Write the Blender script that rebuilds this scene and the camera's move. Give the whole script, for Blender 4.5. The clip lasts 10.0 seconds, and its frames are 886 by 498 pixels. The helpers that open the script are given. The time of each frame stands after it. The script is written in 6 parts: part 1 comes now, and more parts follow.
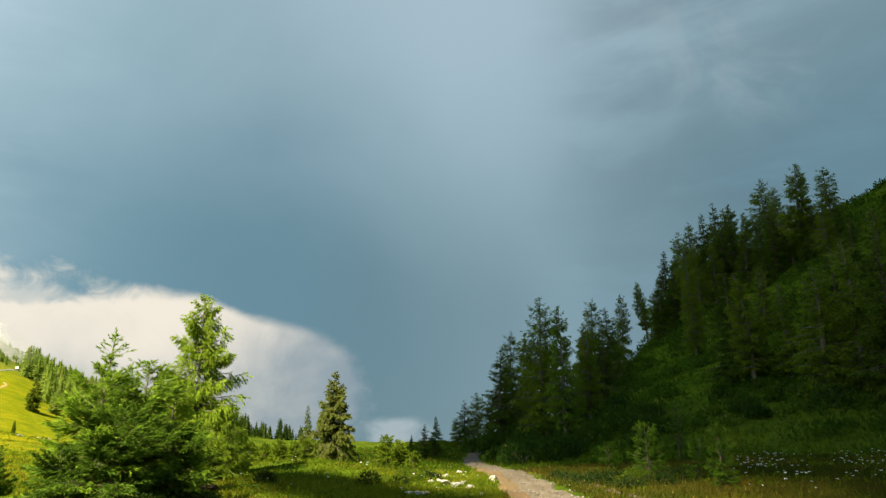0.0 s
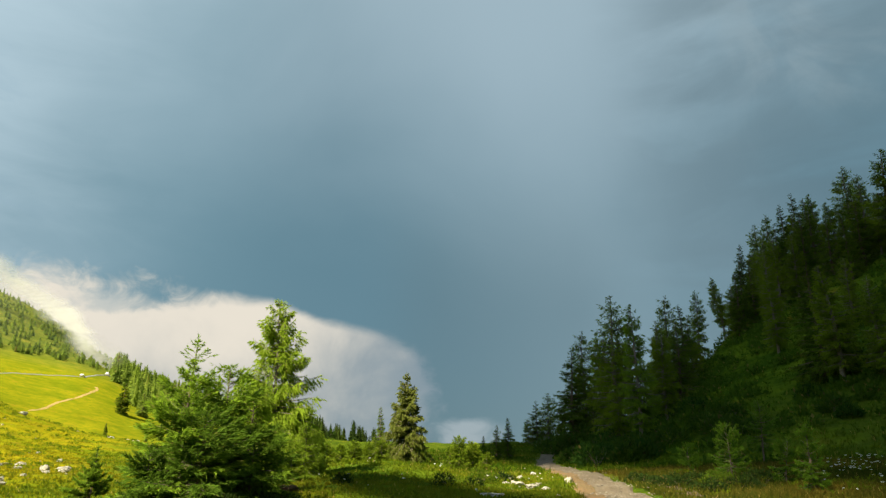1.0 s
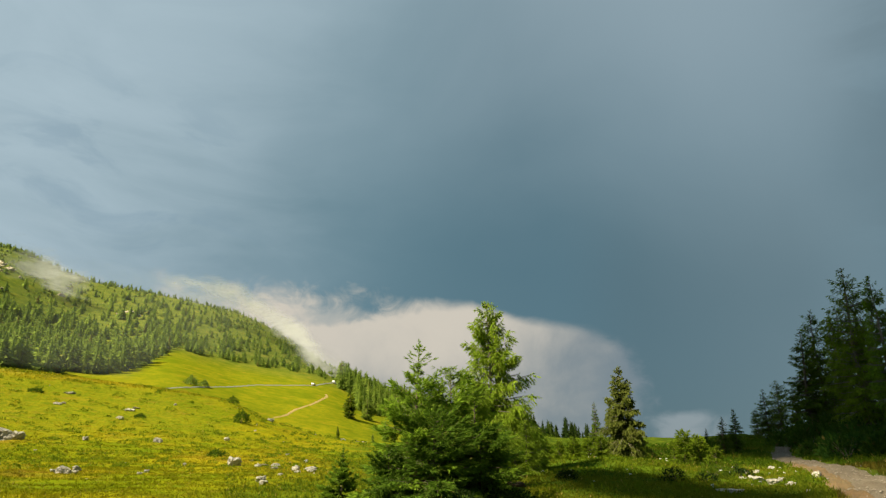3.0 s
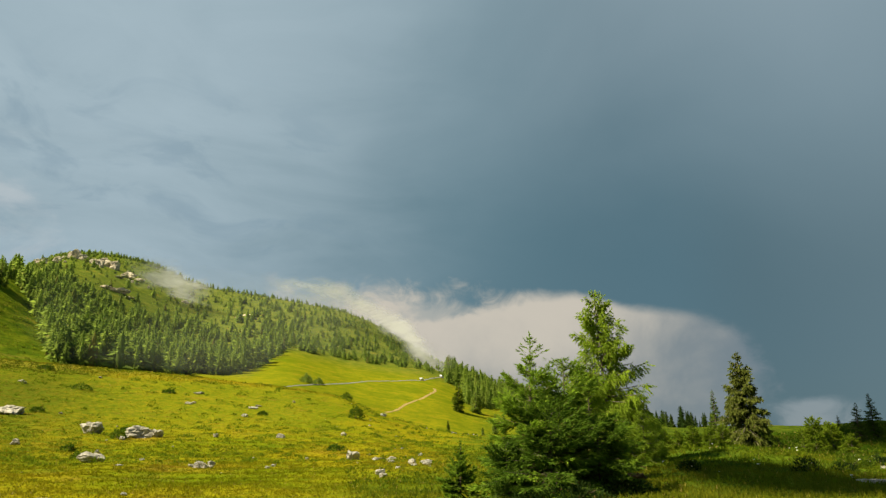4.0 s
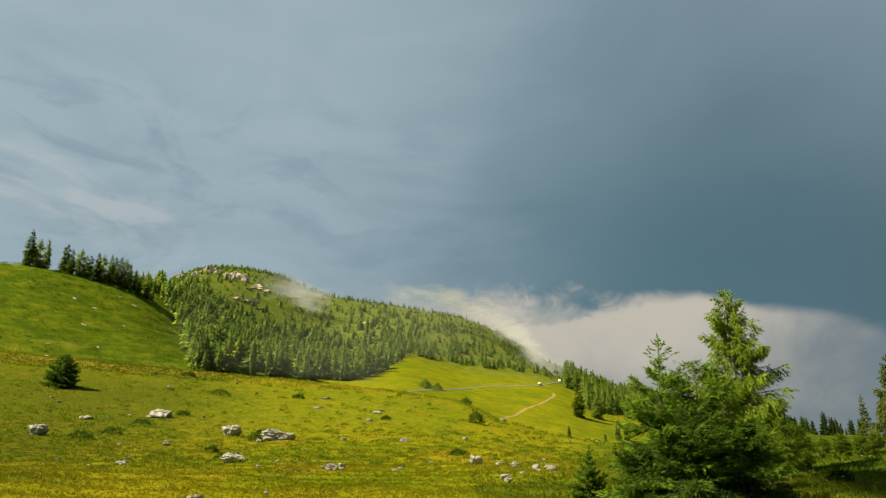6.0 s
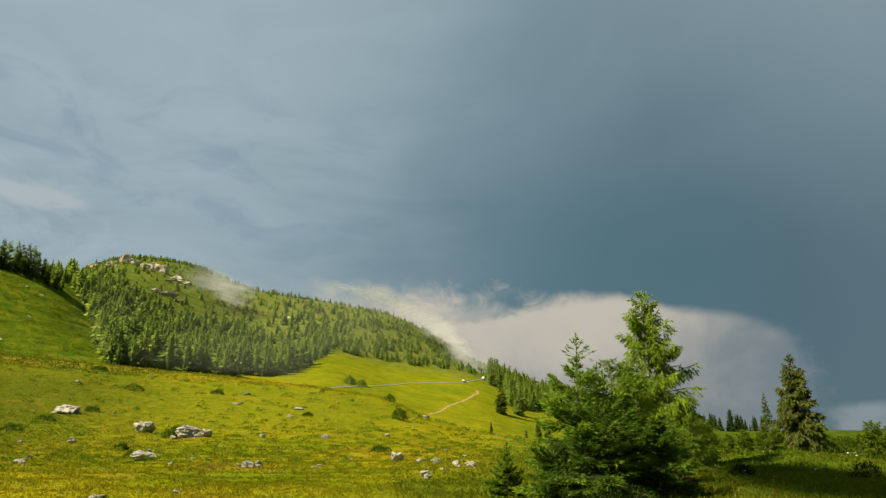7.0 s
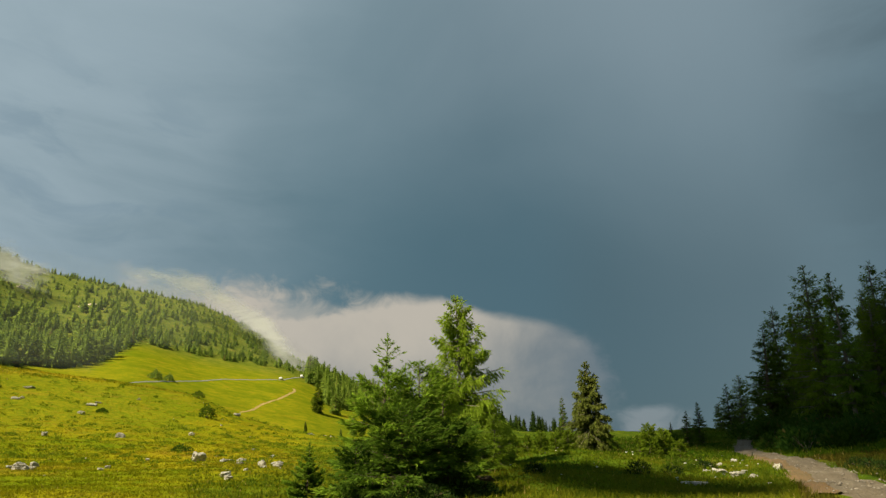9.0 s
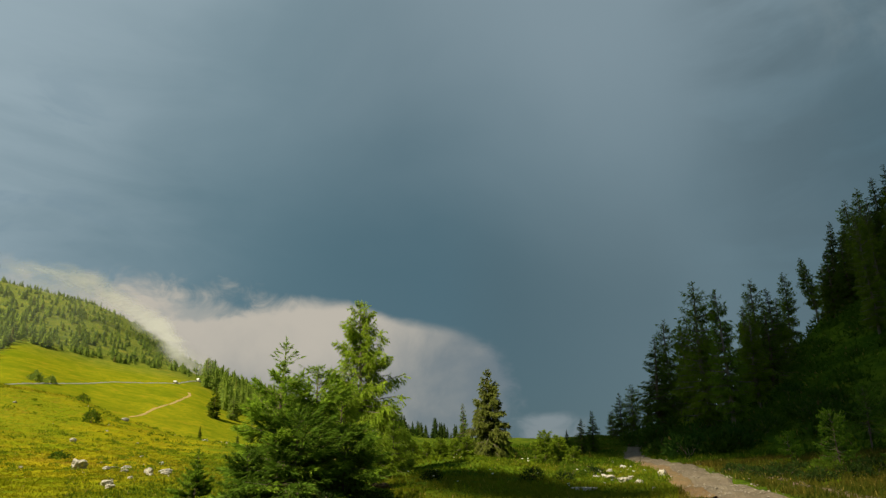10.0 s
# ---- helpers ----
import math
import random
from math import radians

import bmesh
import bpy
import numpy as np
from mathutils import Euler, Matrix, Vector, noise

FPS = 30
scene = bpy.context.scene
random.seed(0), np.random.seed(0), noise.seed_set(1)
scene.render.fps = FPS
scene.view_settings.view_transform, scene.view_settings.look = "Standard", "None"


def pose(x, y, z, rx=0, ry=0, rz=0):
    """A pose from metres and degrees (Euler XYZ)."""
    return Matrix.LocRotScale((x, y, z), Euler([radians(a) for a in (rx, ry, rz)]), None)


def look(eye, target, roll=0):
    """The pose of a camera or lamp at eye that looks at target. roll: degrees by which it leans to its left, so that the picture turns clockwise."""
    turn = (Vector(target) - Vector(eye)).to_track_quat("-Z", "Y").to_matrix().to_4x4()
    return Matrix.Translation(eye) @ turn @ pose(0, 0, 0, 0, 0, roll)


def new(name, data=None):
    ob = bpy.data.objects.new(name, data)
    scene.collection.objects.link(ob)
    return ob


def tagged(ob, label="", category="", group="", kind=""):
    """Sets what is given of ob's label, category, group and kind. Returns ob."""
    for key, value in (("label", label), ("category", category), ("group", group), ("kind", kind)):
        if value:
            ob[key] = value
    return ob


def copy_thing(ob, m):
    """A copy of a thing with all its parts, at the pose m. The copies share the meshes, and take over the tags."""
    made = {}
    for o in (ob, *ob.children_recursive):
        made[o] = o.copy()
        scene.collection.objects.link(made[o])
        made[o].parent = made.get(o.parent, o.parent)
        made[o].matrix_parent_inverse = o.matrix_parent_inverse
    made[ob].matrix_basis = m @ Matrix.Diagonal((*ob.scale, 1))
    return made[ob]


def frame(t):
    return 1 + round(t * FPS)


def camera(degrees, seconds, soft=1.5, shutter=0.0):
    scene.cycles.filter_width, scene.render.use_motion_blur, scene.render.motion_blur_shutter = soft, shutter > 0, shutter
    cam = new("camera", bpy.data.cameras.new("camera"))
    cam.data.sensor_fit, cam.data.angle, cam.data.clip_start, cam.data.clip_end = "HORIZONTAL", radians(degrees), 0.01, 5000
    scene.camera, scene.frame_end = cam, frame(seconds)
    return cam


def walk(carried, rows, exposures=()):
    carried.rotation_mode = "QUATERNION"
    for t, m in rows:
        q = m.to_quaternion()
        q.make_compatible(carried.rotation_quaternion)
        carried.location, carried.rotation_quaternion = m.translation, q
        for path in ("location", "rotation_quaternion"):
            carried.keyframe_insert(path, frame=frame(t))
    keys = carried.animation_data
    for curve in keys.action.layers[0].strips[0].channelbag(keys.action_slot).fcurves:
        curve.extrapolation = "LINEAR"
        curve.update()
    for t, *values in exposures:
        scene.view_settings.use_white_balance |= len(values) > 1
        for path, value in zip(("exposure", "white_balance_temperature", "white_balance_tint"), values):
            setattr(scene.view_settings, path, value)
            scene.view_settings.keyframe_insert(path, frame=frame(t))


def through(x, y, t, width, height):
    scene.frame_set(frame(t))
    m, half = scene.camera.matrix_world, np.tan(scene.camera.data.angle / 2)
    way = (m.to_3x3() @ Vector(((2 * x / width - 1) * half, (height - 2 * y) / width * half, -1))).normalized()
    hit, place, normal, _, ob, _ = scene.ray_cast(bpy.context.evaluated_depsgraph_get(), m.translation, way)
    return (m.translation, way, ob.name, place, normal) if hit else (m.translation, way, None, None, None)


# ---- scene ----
# Camera: one hand-held pan to the left and back, swinging a little round the body.
cam = camera(65.7, 10.0, soft=1.35)
EYE = 1.6
ROWS = [
    (0.0, 0.03, 0.0, 0.02, -0.02, 17.96, 0.41),
    (0.5, -0.007, 0.03, 0.03, 2.97, 17.95, 0.59),
    (1.0, -0.045, 0.014, 0.03, 5.78, 18.01, 0.6),
    (1.5, -0.124, 0.0, 0.02, 9.22, 18.13, 0.48),
    (2.0, -0.184, -0.018, 0.011, 13.45, 18.25, 0.5),
    (2.5, -0.269, -0.057, 0.014, 18.1, 17.98, 0.45),
    (3.0, -0.345, -0.082, 0.01, 22.56, 17.71, -0.1),
    (3.2, -0.375, -0.1, 0.008, 24.55, 17.47, 0.0),
    (4.3, -0.492, -0.299, 0.005, 33.73, 17.31, -0.6),
    (4.5, -0.512, -0.34, 0.005, 35.49, 17.4, -0.37),
    (5.0, -0.546, -0.4, 0.0, 39.07, 17.55, -0.32),
    (5.2, -0.56, -0.415, -0.01, 40.25, 17.6, -0.15),
    (5.75, -0.59, -0.41, -0.02, 41.5, 17.65, 0.2),
    (6.3, -0.6, -0.34, -0.024, 39.85, 17.5, 0.5),
    (6.5, -0.595, -0.306, -0.022, 38.67, 17.4, 0.53),
    (7.0, -0.585, -0.21, -0.012, 34.84, 17.36, -0.02),
    (7.5, -0.566, -0.09, 0.001, 30.97, 17.33, -0.27),
    (8.0, -0.526, 0.0, 0.011, 27.17, 17.33, -0.24),
    (8.5, -0.473, 0.05, 0.015, 23.41, 17.26, -0.48),
    (9.0, -0.4, 0.08, 0.016, 19.94, 17.25, -0.38),
    (9.5, -0.345, 0.115, 0.018, 16.1, 17.52, -0.3),
    (10.0, -0.292, 0.155, 0.019, 12.0, 17.7, -0.55),
]


def aim(x, y, z, yaw, pitch, roll):
    a, b = radians(yaw), radians(pitch)
    eye = Vector((x, y, EYE + z))
    return look(eye, eye + 10 * Vector((-math.sin(a) * math.cos(b), math.cos(a) * math.cos(b), math.sin(b))), roll)


walk(cam, [(t, aim(*row)) for t, *row in ROWS], [(0.0, 2.05), (0.5, 2.02), (1.0, 1.92), (1.5, 1.78), (2.0, 1.69), (3.0, 1.52), (4.5, 1.37), (5.5, 1.3), (6.5, 1.3), (8.0, 1.28), (9.0, 1.21), (10.0, 1.22)])

# ---- light: sun from behind on the left, a storm sky in front of the camera ----
SUN_AZ, SUN_EL, SUN_POWER = 145.0, 46.0, 4.0
sun_dir = Vector((-math.sin(radians(SUN_AZ)) * math.cos(radians(SUN_EL)), math.cos(radians(SUN_AZ)) * math.cos(radians(SUN_EL)), math.sin(radians(SUN_EL))))
sun = new("sun", bpy.data.lights.new("sun", "SUN"))
sun.data.energy, sun.data.angle, sun.data.color = SUN_POWER, radians(0.53), (1.0, 0.88, 0.6)
sun.matrix_world = look(sun_dir * 100, (0, 0, 0))


class Nodes:
    """Short hand for node trees: sums, steps and mixes of sockets."""

    def __init__(self, tree):
        self.tree = tree
        tree.nodes.clear()

    def add(self, kind, **values):
        node = self.tree.nodes.new(kind)
        for key, value in values.items():
            node.inputs[key.replace("_", " ")].default_value = value
        return node

    def link(self, a, b):
        self.tree.links.new(a, b)

    def put(self, value, socket):
        if isinstance(value, (int, float)):
            socket.default_value = value
        elif isinstance(value, tuple):
            socket.default_value = (*value, 1.0) if len(value) == 3 and socket.type == "RGBA" else value
        else:
            self.link(value, socket)

    def math(self, op, a, b=0.0, c=0.0):
        node = self.tree.nodes.new("ShaderNodeMath")
        node.operation = op
        for n, v in enumerate((a, b, c)):
            self.put(v, node.inputs[n])
        return node.outputs[0]

    def step(self, x, lo, hi, to_lo=0.0, to_hi=1.0):
        node = self.tree.nodes.new("ShaderNodeMapRange")
        node.interpolation_type = "SMOOTHSTEP"
        for n, v in enumerate((x, lo, hi, to_lo, to_hi)):
            self.put(v, node.inputs[n])
        return node.outputs[0]

    def curve(self, x, points, low=0.0, high=20.0):
        """A value that follows straight pieces between (x, value) points."""
        first, last = points[0][0], points[-1][0]
        node = self.tree.nodes.new("ShaderNodeValToRGB")
        self.put(self.math("DIVIDE", self.math("SUBTRACT", x, first), last - first), node.inputs[0])
        stops = node.color_ramp.elements
        while len(stops) < len(points):
            stops.new(0.5)
        for stop, (at, value) in zip(stops, points):
            stop.position = (at - first) / (last - first)
            level = (value - low) / (high - low)
            stop.color = (level, level, level, 1.0)
        return self.math("ADD", self.math("MULTIPLY", node.outputs[0], high - low), low)

    def mix(self, f, a, b, blend="MIX"):
        node = self.tree.nodes.new("ShaderNodeMix")
        node.data_type, node.blend_type = "RGBA", blend
        self.put(f, node.inputs[0])
        self.put(a, node.inputs[6])
        self.put(b, node.inputs[7])
        return node.outputs[2]

    def noise(self, vector, scale, detail=4.0, rough=0.55, warp=0.0):
        node = self.add("ShaderNodeTexNoise", Scale=scale, Detail=detail, Roughness=rough, Distortion=warp)
        if vector is not None:
            self.link(vector, node.inputs["Vector"])
        return node.outputs["Fac"]

    def scaled(self, vector, sx, sy, sz):
        node = self.tree.nodes.new("ShaderNodeMapping")
        node.inputs["Scale"].default_value = (sx, sy, sz)
        self.link(vector, node.inputs["Vector"])
        return node.outputs[0]


def build_world():
    world = bpy.data.worlds.new("storm_sky")
    scene.world = world
    world.use_nodes = True
    n = Nodes(world.node_tree)
    way = n.add("ShaderNodeTexCoord").outputs["Generated"]
    xyz = n.add("ShaderNodeSeparateXYZ")
    n.link(way, xyz.inputs[0])
    az = n.math("MULTIPLY", n.math("ARCTAN2", n.math("MULTIPLY", xyz.outputs[0], -1.0), xyz.outputs[1]), 57.2958)
    el = n.math("MULTIPLY", n.math("ARCSINE", xyz.outputs[2]), 57.2958)
    sky = n.add("ShaderNodeTexSky")
    sky.sky_type, sky.sun_disc = "NISHITA", False
    sky.sun_elevation, sky.sun_rotation = radians(SUN_EL), radians(-SUN_AZ)
    soft = n.noise(way, 2.2, 5.0, 0.5, 0.4)
    streak = n.noise(n.scaled(way, 1.0, 1.0, 3.2), 4.0, 6.0, 0.55, 0.5)
    # Deep blue-grey curtain in the middle, paler upwards and to the left.
    drift = n.math("ADD", az, n.math("MULTIPLY", n.math("SUBTRACT", n.noise(way, 1.1, 3.0, 0.5, 0.6), 0.5), 14.0))
    slant = n.math("ADD", drift, n.math("MULTIPLY", n.math("SUBTRACT", el, 20.0), -0.22))
    high = n.step(el, 12.0, 44.0)
    left = n.step(az, 18.0, 62.0)
    pale = n.math("ADD", n.math("MULTIPLY", high, 0.66), n.math("MULTIPLY", left, 0.46))
    pale = n.math("ADD", pale, n.math("MULTIPLY", n.math("SUBTRACT", soft, 0.5), 0.6))
    shaft = n.math("MULTIPLY", n.step(n.math("ABSOLUTE", n.math("ADD", slant, 4.5)), 0.0, 21.0, 1.0, 0.0), 0.38)
    pale = n.math("ADD", pale, shaft)
    pale = n.math("ADD", pale, n.math("MULTIPLY", n.math("SUBTRACT", streak, 0.5), n.math("MULTIPLY", left, 0.8)))
    cover = n.mix(n.step(pale, 0.0, 1.0), (0.107, 0.206, 0.256), (0.315, 0.425, 0.486))
    cover = n.mix(n.step(n.math("ADD", n.math("MULTIPLY", n.step(drift, 14.0, 62.0), 0.72), n.math("MULTIPLY", n.math("SUBTRACT", streak, 0.5), n.math("MULTIPLY", left, 0.75))), 0.0, 1.0), cover, (0.43, 0.548, 0.615))
    # Torn blue gaps low on the left, under the pale veil.
    torn = n.noise(n.scaled(way, 1.0, 1.0, 2.6), 6.5, 6.0, 0.55, 0.9)
    torn = n.math("MULTIPLY", n.step(torn, 0.5, 0.66), n.math("MULTIPLY", n.step(az, 34.0, 50.0), n.step(n.math("ABSOLUTE", n.math("SUBTRACT", el, 21.0)), 3.0, 11.0, 1.0, 0.0)))
    cover = n.mix(n.math("MULTIPLY", torn, 0.34), cover, (0.19, 0.30, 0.39))
    white = n.step(n.noise(n.scaled(way, 1.0, 1.0, 2.4), 5.0, 6.0, 0.55, 0.6), 0.5, 0.68)
    white = n.math("MULTIPLY", white, n.math("MULTIPLY", n.step(az, 52.0, 64.0), n.step(n.math("ABSOLUTE", n.math("SUBTRACT", el, 18.5)), 2.0, 6.5, 1.0, 0.0)))
    cover = n.mix(n.math("MULTIPLY", white, 0.55), cover, (0.60, 0.64, 0.66))
    # Dark ragged cloud over the wooded slope, with paler tufts.
    east = n.math("MULTIPLY", n.step(az, -6.0, -18.0), n.step(az, -40.0, -22.0, 0.75, 1.0))
    dark = n.math("MULTIPLY", east, n.step(streak, 0.22, 0.6))
    cover = n.mix(n.math("MULTIPLY", dark, 0.42), cover, (0.088, 0.135, 0.157))
    tuft = n.noise(way, 5.5, 6.0, 0.55, 0.7)
    tuft = n.math("MULTIPLY", n.step(tuft, 0.5, 0.68), n.math("MULTIPLY", n.step(az, -14.0, -24.0), n.step(el, 22.0, 31.0)))
    cover = n.mix(n.math("MULTIPLY", tuft, 0.4), cover, (0.29, 0.37, 0.40))
    grey = n.math("MULTIPLY", n.step(n.math("ABSOLUTE", n.math("ADD", slant, 4.5)), 2.0, 20.0, 1.0, 0.0), n.step(el, 34.0, 8.0))
    cover = n.mix(n.math("MULTIPLY", grey, 0.24), cover, (0.287, 0.382, 0.412))
    deep = n.math("MULTIPLY", n.step(n.math("ABSOLUTE", n.math("SUBTRACT", drift, 1.5)), 5.0, 13.0, 1.0, 0.0), n.step(el, 26.0, 12.0))
    cover = n.mix(n.math("MULTIPLY", deep, 0.36), cover, (0.085, 0.145, 0.17))
    # Low cloud bank lit by the sun, lying behind the ridge.
    fluff = n.noise(n.scaled(way, 1.0, 1.0, 1.6), 9.0, 9.0, 0.6, 0.3)
    wisp = n.noise(n.scaled(way, 1.0, 1.0, 1.3), 20.0, 9.0, 0.62, 1.0)
    ragged = n.step(az, 22.0, 30.0)
    top = n.curve(az, [(4, 8.0), (8, 9.8), (11, 11.0), (14, 11.6), (17.2, 12.3), (20, 13.1), (28, 13.4), (34.5, 14.3), (38, 13.7), (41, 12.7), (44.5, 13.4), (52, 12.5), (60, 11.0)])
    top = n.math("ADD", top, n.math("MULTIPLY", n.math("SUBTRACT", fluff, 0.5), n.math("ADD", 1.3, n.math("MULTIPLY", ragged, 3.4))))
    top = n.math("ADD", top, n.math("MULTIPLY", n.math("SUBTRACT", wisp, 0.5), n.math("ADD", 0.5, n.math("MULTIPLY", ragged, 4.2))))
    edge = n.math("ADD", n.math("ADD", 0.75, n.math("MULTIPLY", ragged, 1.3)), n.step(az, 13.0, 8.0, 0.0, 0.5))
    bank = n.step(n.math("DIVIDE", n.math("SUBTRACT", top, el), edge), -0.5, 1.0)
    end = n.math("ADD", n.math("ADD", az, n.math("MULTIPLY", n.math("SUBTRACT", fluff, 0.5), 7.0)), n.math("MULTIPLY", n.math("SUBTRACT", el, 7.0), -0.22))
    end = n.math("ADD", end, n.math("MULTIPLY", n.math("SUBTRACT", wisp, 0.5), 4.0))
    bank = n.math("MULTIPLY", bank, n.step(end, 6.2, 8.6))
    bank = n.math("MULTIPLY", bank, n.step(az, 58.0, 46.0))
    # A rift where the sky shows between the ridge's mist and the bank.
    across, along = n.math("DIVIDE", n.math("SUBTRACT", az, 31.5), 3.6), n.math("DIVIDE", n.math("SUBTRACT", n.math("ADD", el, n.math("MULTIPLY", n.math("SUBTRACT", az, 32.0), 0.12)), 12.2), 0.95)
    rift = n.step(n.math("ADD", n.math("ADD", n.math("MULTIPLY", across, across), n.math("MULTIPLY", along, along)), n.math("MULTIPLY", n.math("SUBTRACT", wisp, 0.5), 3.4)), 1.5, 0.1)
    bank = n.math("MULTIPLY", bank, n.math("SUBTRACT", 1.0, n.math("MULTIPLY", rift, 0.42)))
    glow = n.math("MULTIPLY", n.step(az, 5.0, 23.0, 0.2, 1.05), n.step(el, 2.0, 11.0, 0.34, 1.0))
    rim = n.math("MULTIPLY", n.step(n.math("SUBTRACT", top, el), 3.0, 0.2, 0.0, 0.15), n.step(az, 9.0, 16.0))
    glow = n.math("ADD", n.math("ADD", n.math("MULTIPLY", glow, 0.88), rim), n.math("MULTIPLY", n.math("SUBTRACT", n.noise(way, 7.5, 7.0, 0.58, 0.3), 0.5), 1.0))
    cloud = n.mix(n.step(glow, 0.0, 1.0), (0.175, 0.235, 0.275), (0.69, 0.635, 0.535))
    cover = n.mix(1.0, cover, n.mix(n.step(az, 14.0, 32.0), (0.93, 0.93, 0.93), (1.07, 1.07, 1.06)), "MULTIPLY")
    cover = n.mix(bank, cover, cloud)
    puff = n.math("MULTIPLY", n.step(n.math("ABSOLUTE", n.math("SUBTRACT", n.math("ADD", az, n.math("MULTIPLY", n.math("SUBTRACT", wisp, 0.5), 5.0)), 3.6)), 0.4, 3.0, 1.0, 0.0), n.step(n.math("ADD", el, n.math("MULTIPLY", fluff, 4.0)), 6.4, 5.2))
    cover = n.mix(n.math("MULTIPLY", puff, 0.75), cover, (0.33, 0.385, 0.415))
    # The storm goes on out of view, darkened to deepen the wooded slope's shade.
    storm = n.math("MULTIPLY", n.step(az, -42.0, -75.0), n.step(el, 85.0, 60.0))
    cover = n.mix(n.math("MULTIPLY", storm, 0.4), cover, (0.07, 0.10, 0.11))
    # Thick cloud hides nearly all of the clear sky.
    clear = n.add("ShaderNodeBackground", Strength=0.04)
    n.link(sky.outputs[0], clear.inputs["Color"])
    thick = n.add("ShaderNodeBackground", Strength=0.32)
    n.link(cover, thick.inputs["Color"])
    both = n.add("ShaderNodeMixShader", Fac=0.96)
    n.link(clear.outputs[0], both.inputs[1])
    n.link(thick.outputs[0], both.inputs[2])
    out = n.add("ShaderNodeOutputWorld")
    n.link(both.outputs[0], out.inputs[0])


build_world()


# ---- materials ----
def material(name):
    mat = bpy.data.materials.new(name)
    mat.use_nodes = True
    return mat, Nodes(mat.node_tree)


def finish(n, color, rough=0.8, bump=None, strength=0.3, distance=0.05, translucent=0.0, through_color=None, gloss=0.25):
    shader = n.add("ShaderNodeBsdfPrincipled", Roughness=rough)
    shader.inputs["Specular IOR Level"].default_value = gloss
    n.put(color, shader.inputs["Base Color"])
    if bump is not None:
        node = n.add("ShaderNodeBump", Strength=strength, Distance=distance)
        n.link(bump, node.inputs["Height"])
        n.link(node.outputs[0], shader.inputs["Normal"])
    last = shader.outputs[0]
    if translucent:
        thin = n.add("ShaderNodeBsdfTranslucent")
        n.put(through_color or color, thin.inputs["Color"])
        both = n.add("ShaderNodeMixShader", Fac=translucent)
        n.link(last, both.inputs[1])
        n.link(thin.outputs[0], both.inputs[2])
        last = both.outputs[0]
    out = n.add("ShaderNodeOutputMaterial")
    n.link(last, out.inputs[0])


def foliage(name, dark, light, dry, translucent=0.3):
    mat, n = material(name)
    geo = n.add("ShaderNodeNewGeometry")
    own = n.add("ShaderNodeObjectInfo")
    coord = n.add("ShaderNodeTexCoord")
    patch = n.noise(coord.outputs["Object"], 0.9, 3.0)
    one = geo.outputs["Random Per Island"]
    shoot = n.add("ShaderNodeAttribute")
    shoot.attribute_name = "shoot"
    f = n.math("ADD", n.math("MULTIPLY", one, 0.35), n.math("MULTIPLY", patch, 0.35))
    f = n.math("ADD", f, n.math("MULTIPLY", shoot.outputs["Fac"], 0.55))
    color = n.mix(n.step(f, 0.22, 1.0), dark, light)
    color = n.mix(n.step(one, 0.93, 1.0), color, dry)
    color = n.mix(n.math("MULTIPLY", own.outputs["Random"], 0.35), color, dark)
    finish(n, color, 0.7, translucent=translucent, gloss=0.03)
    return mat


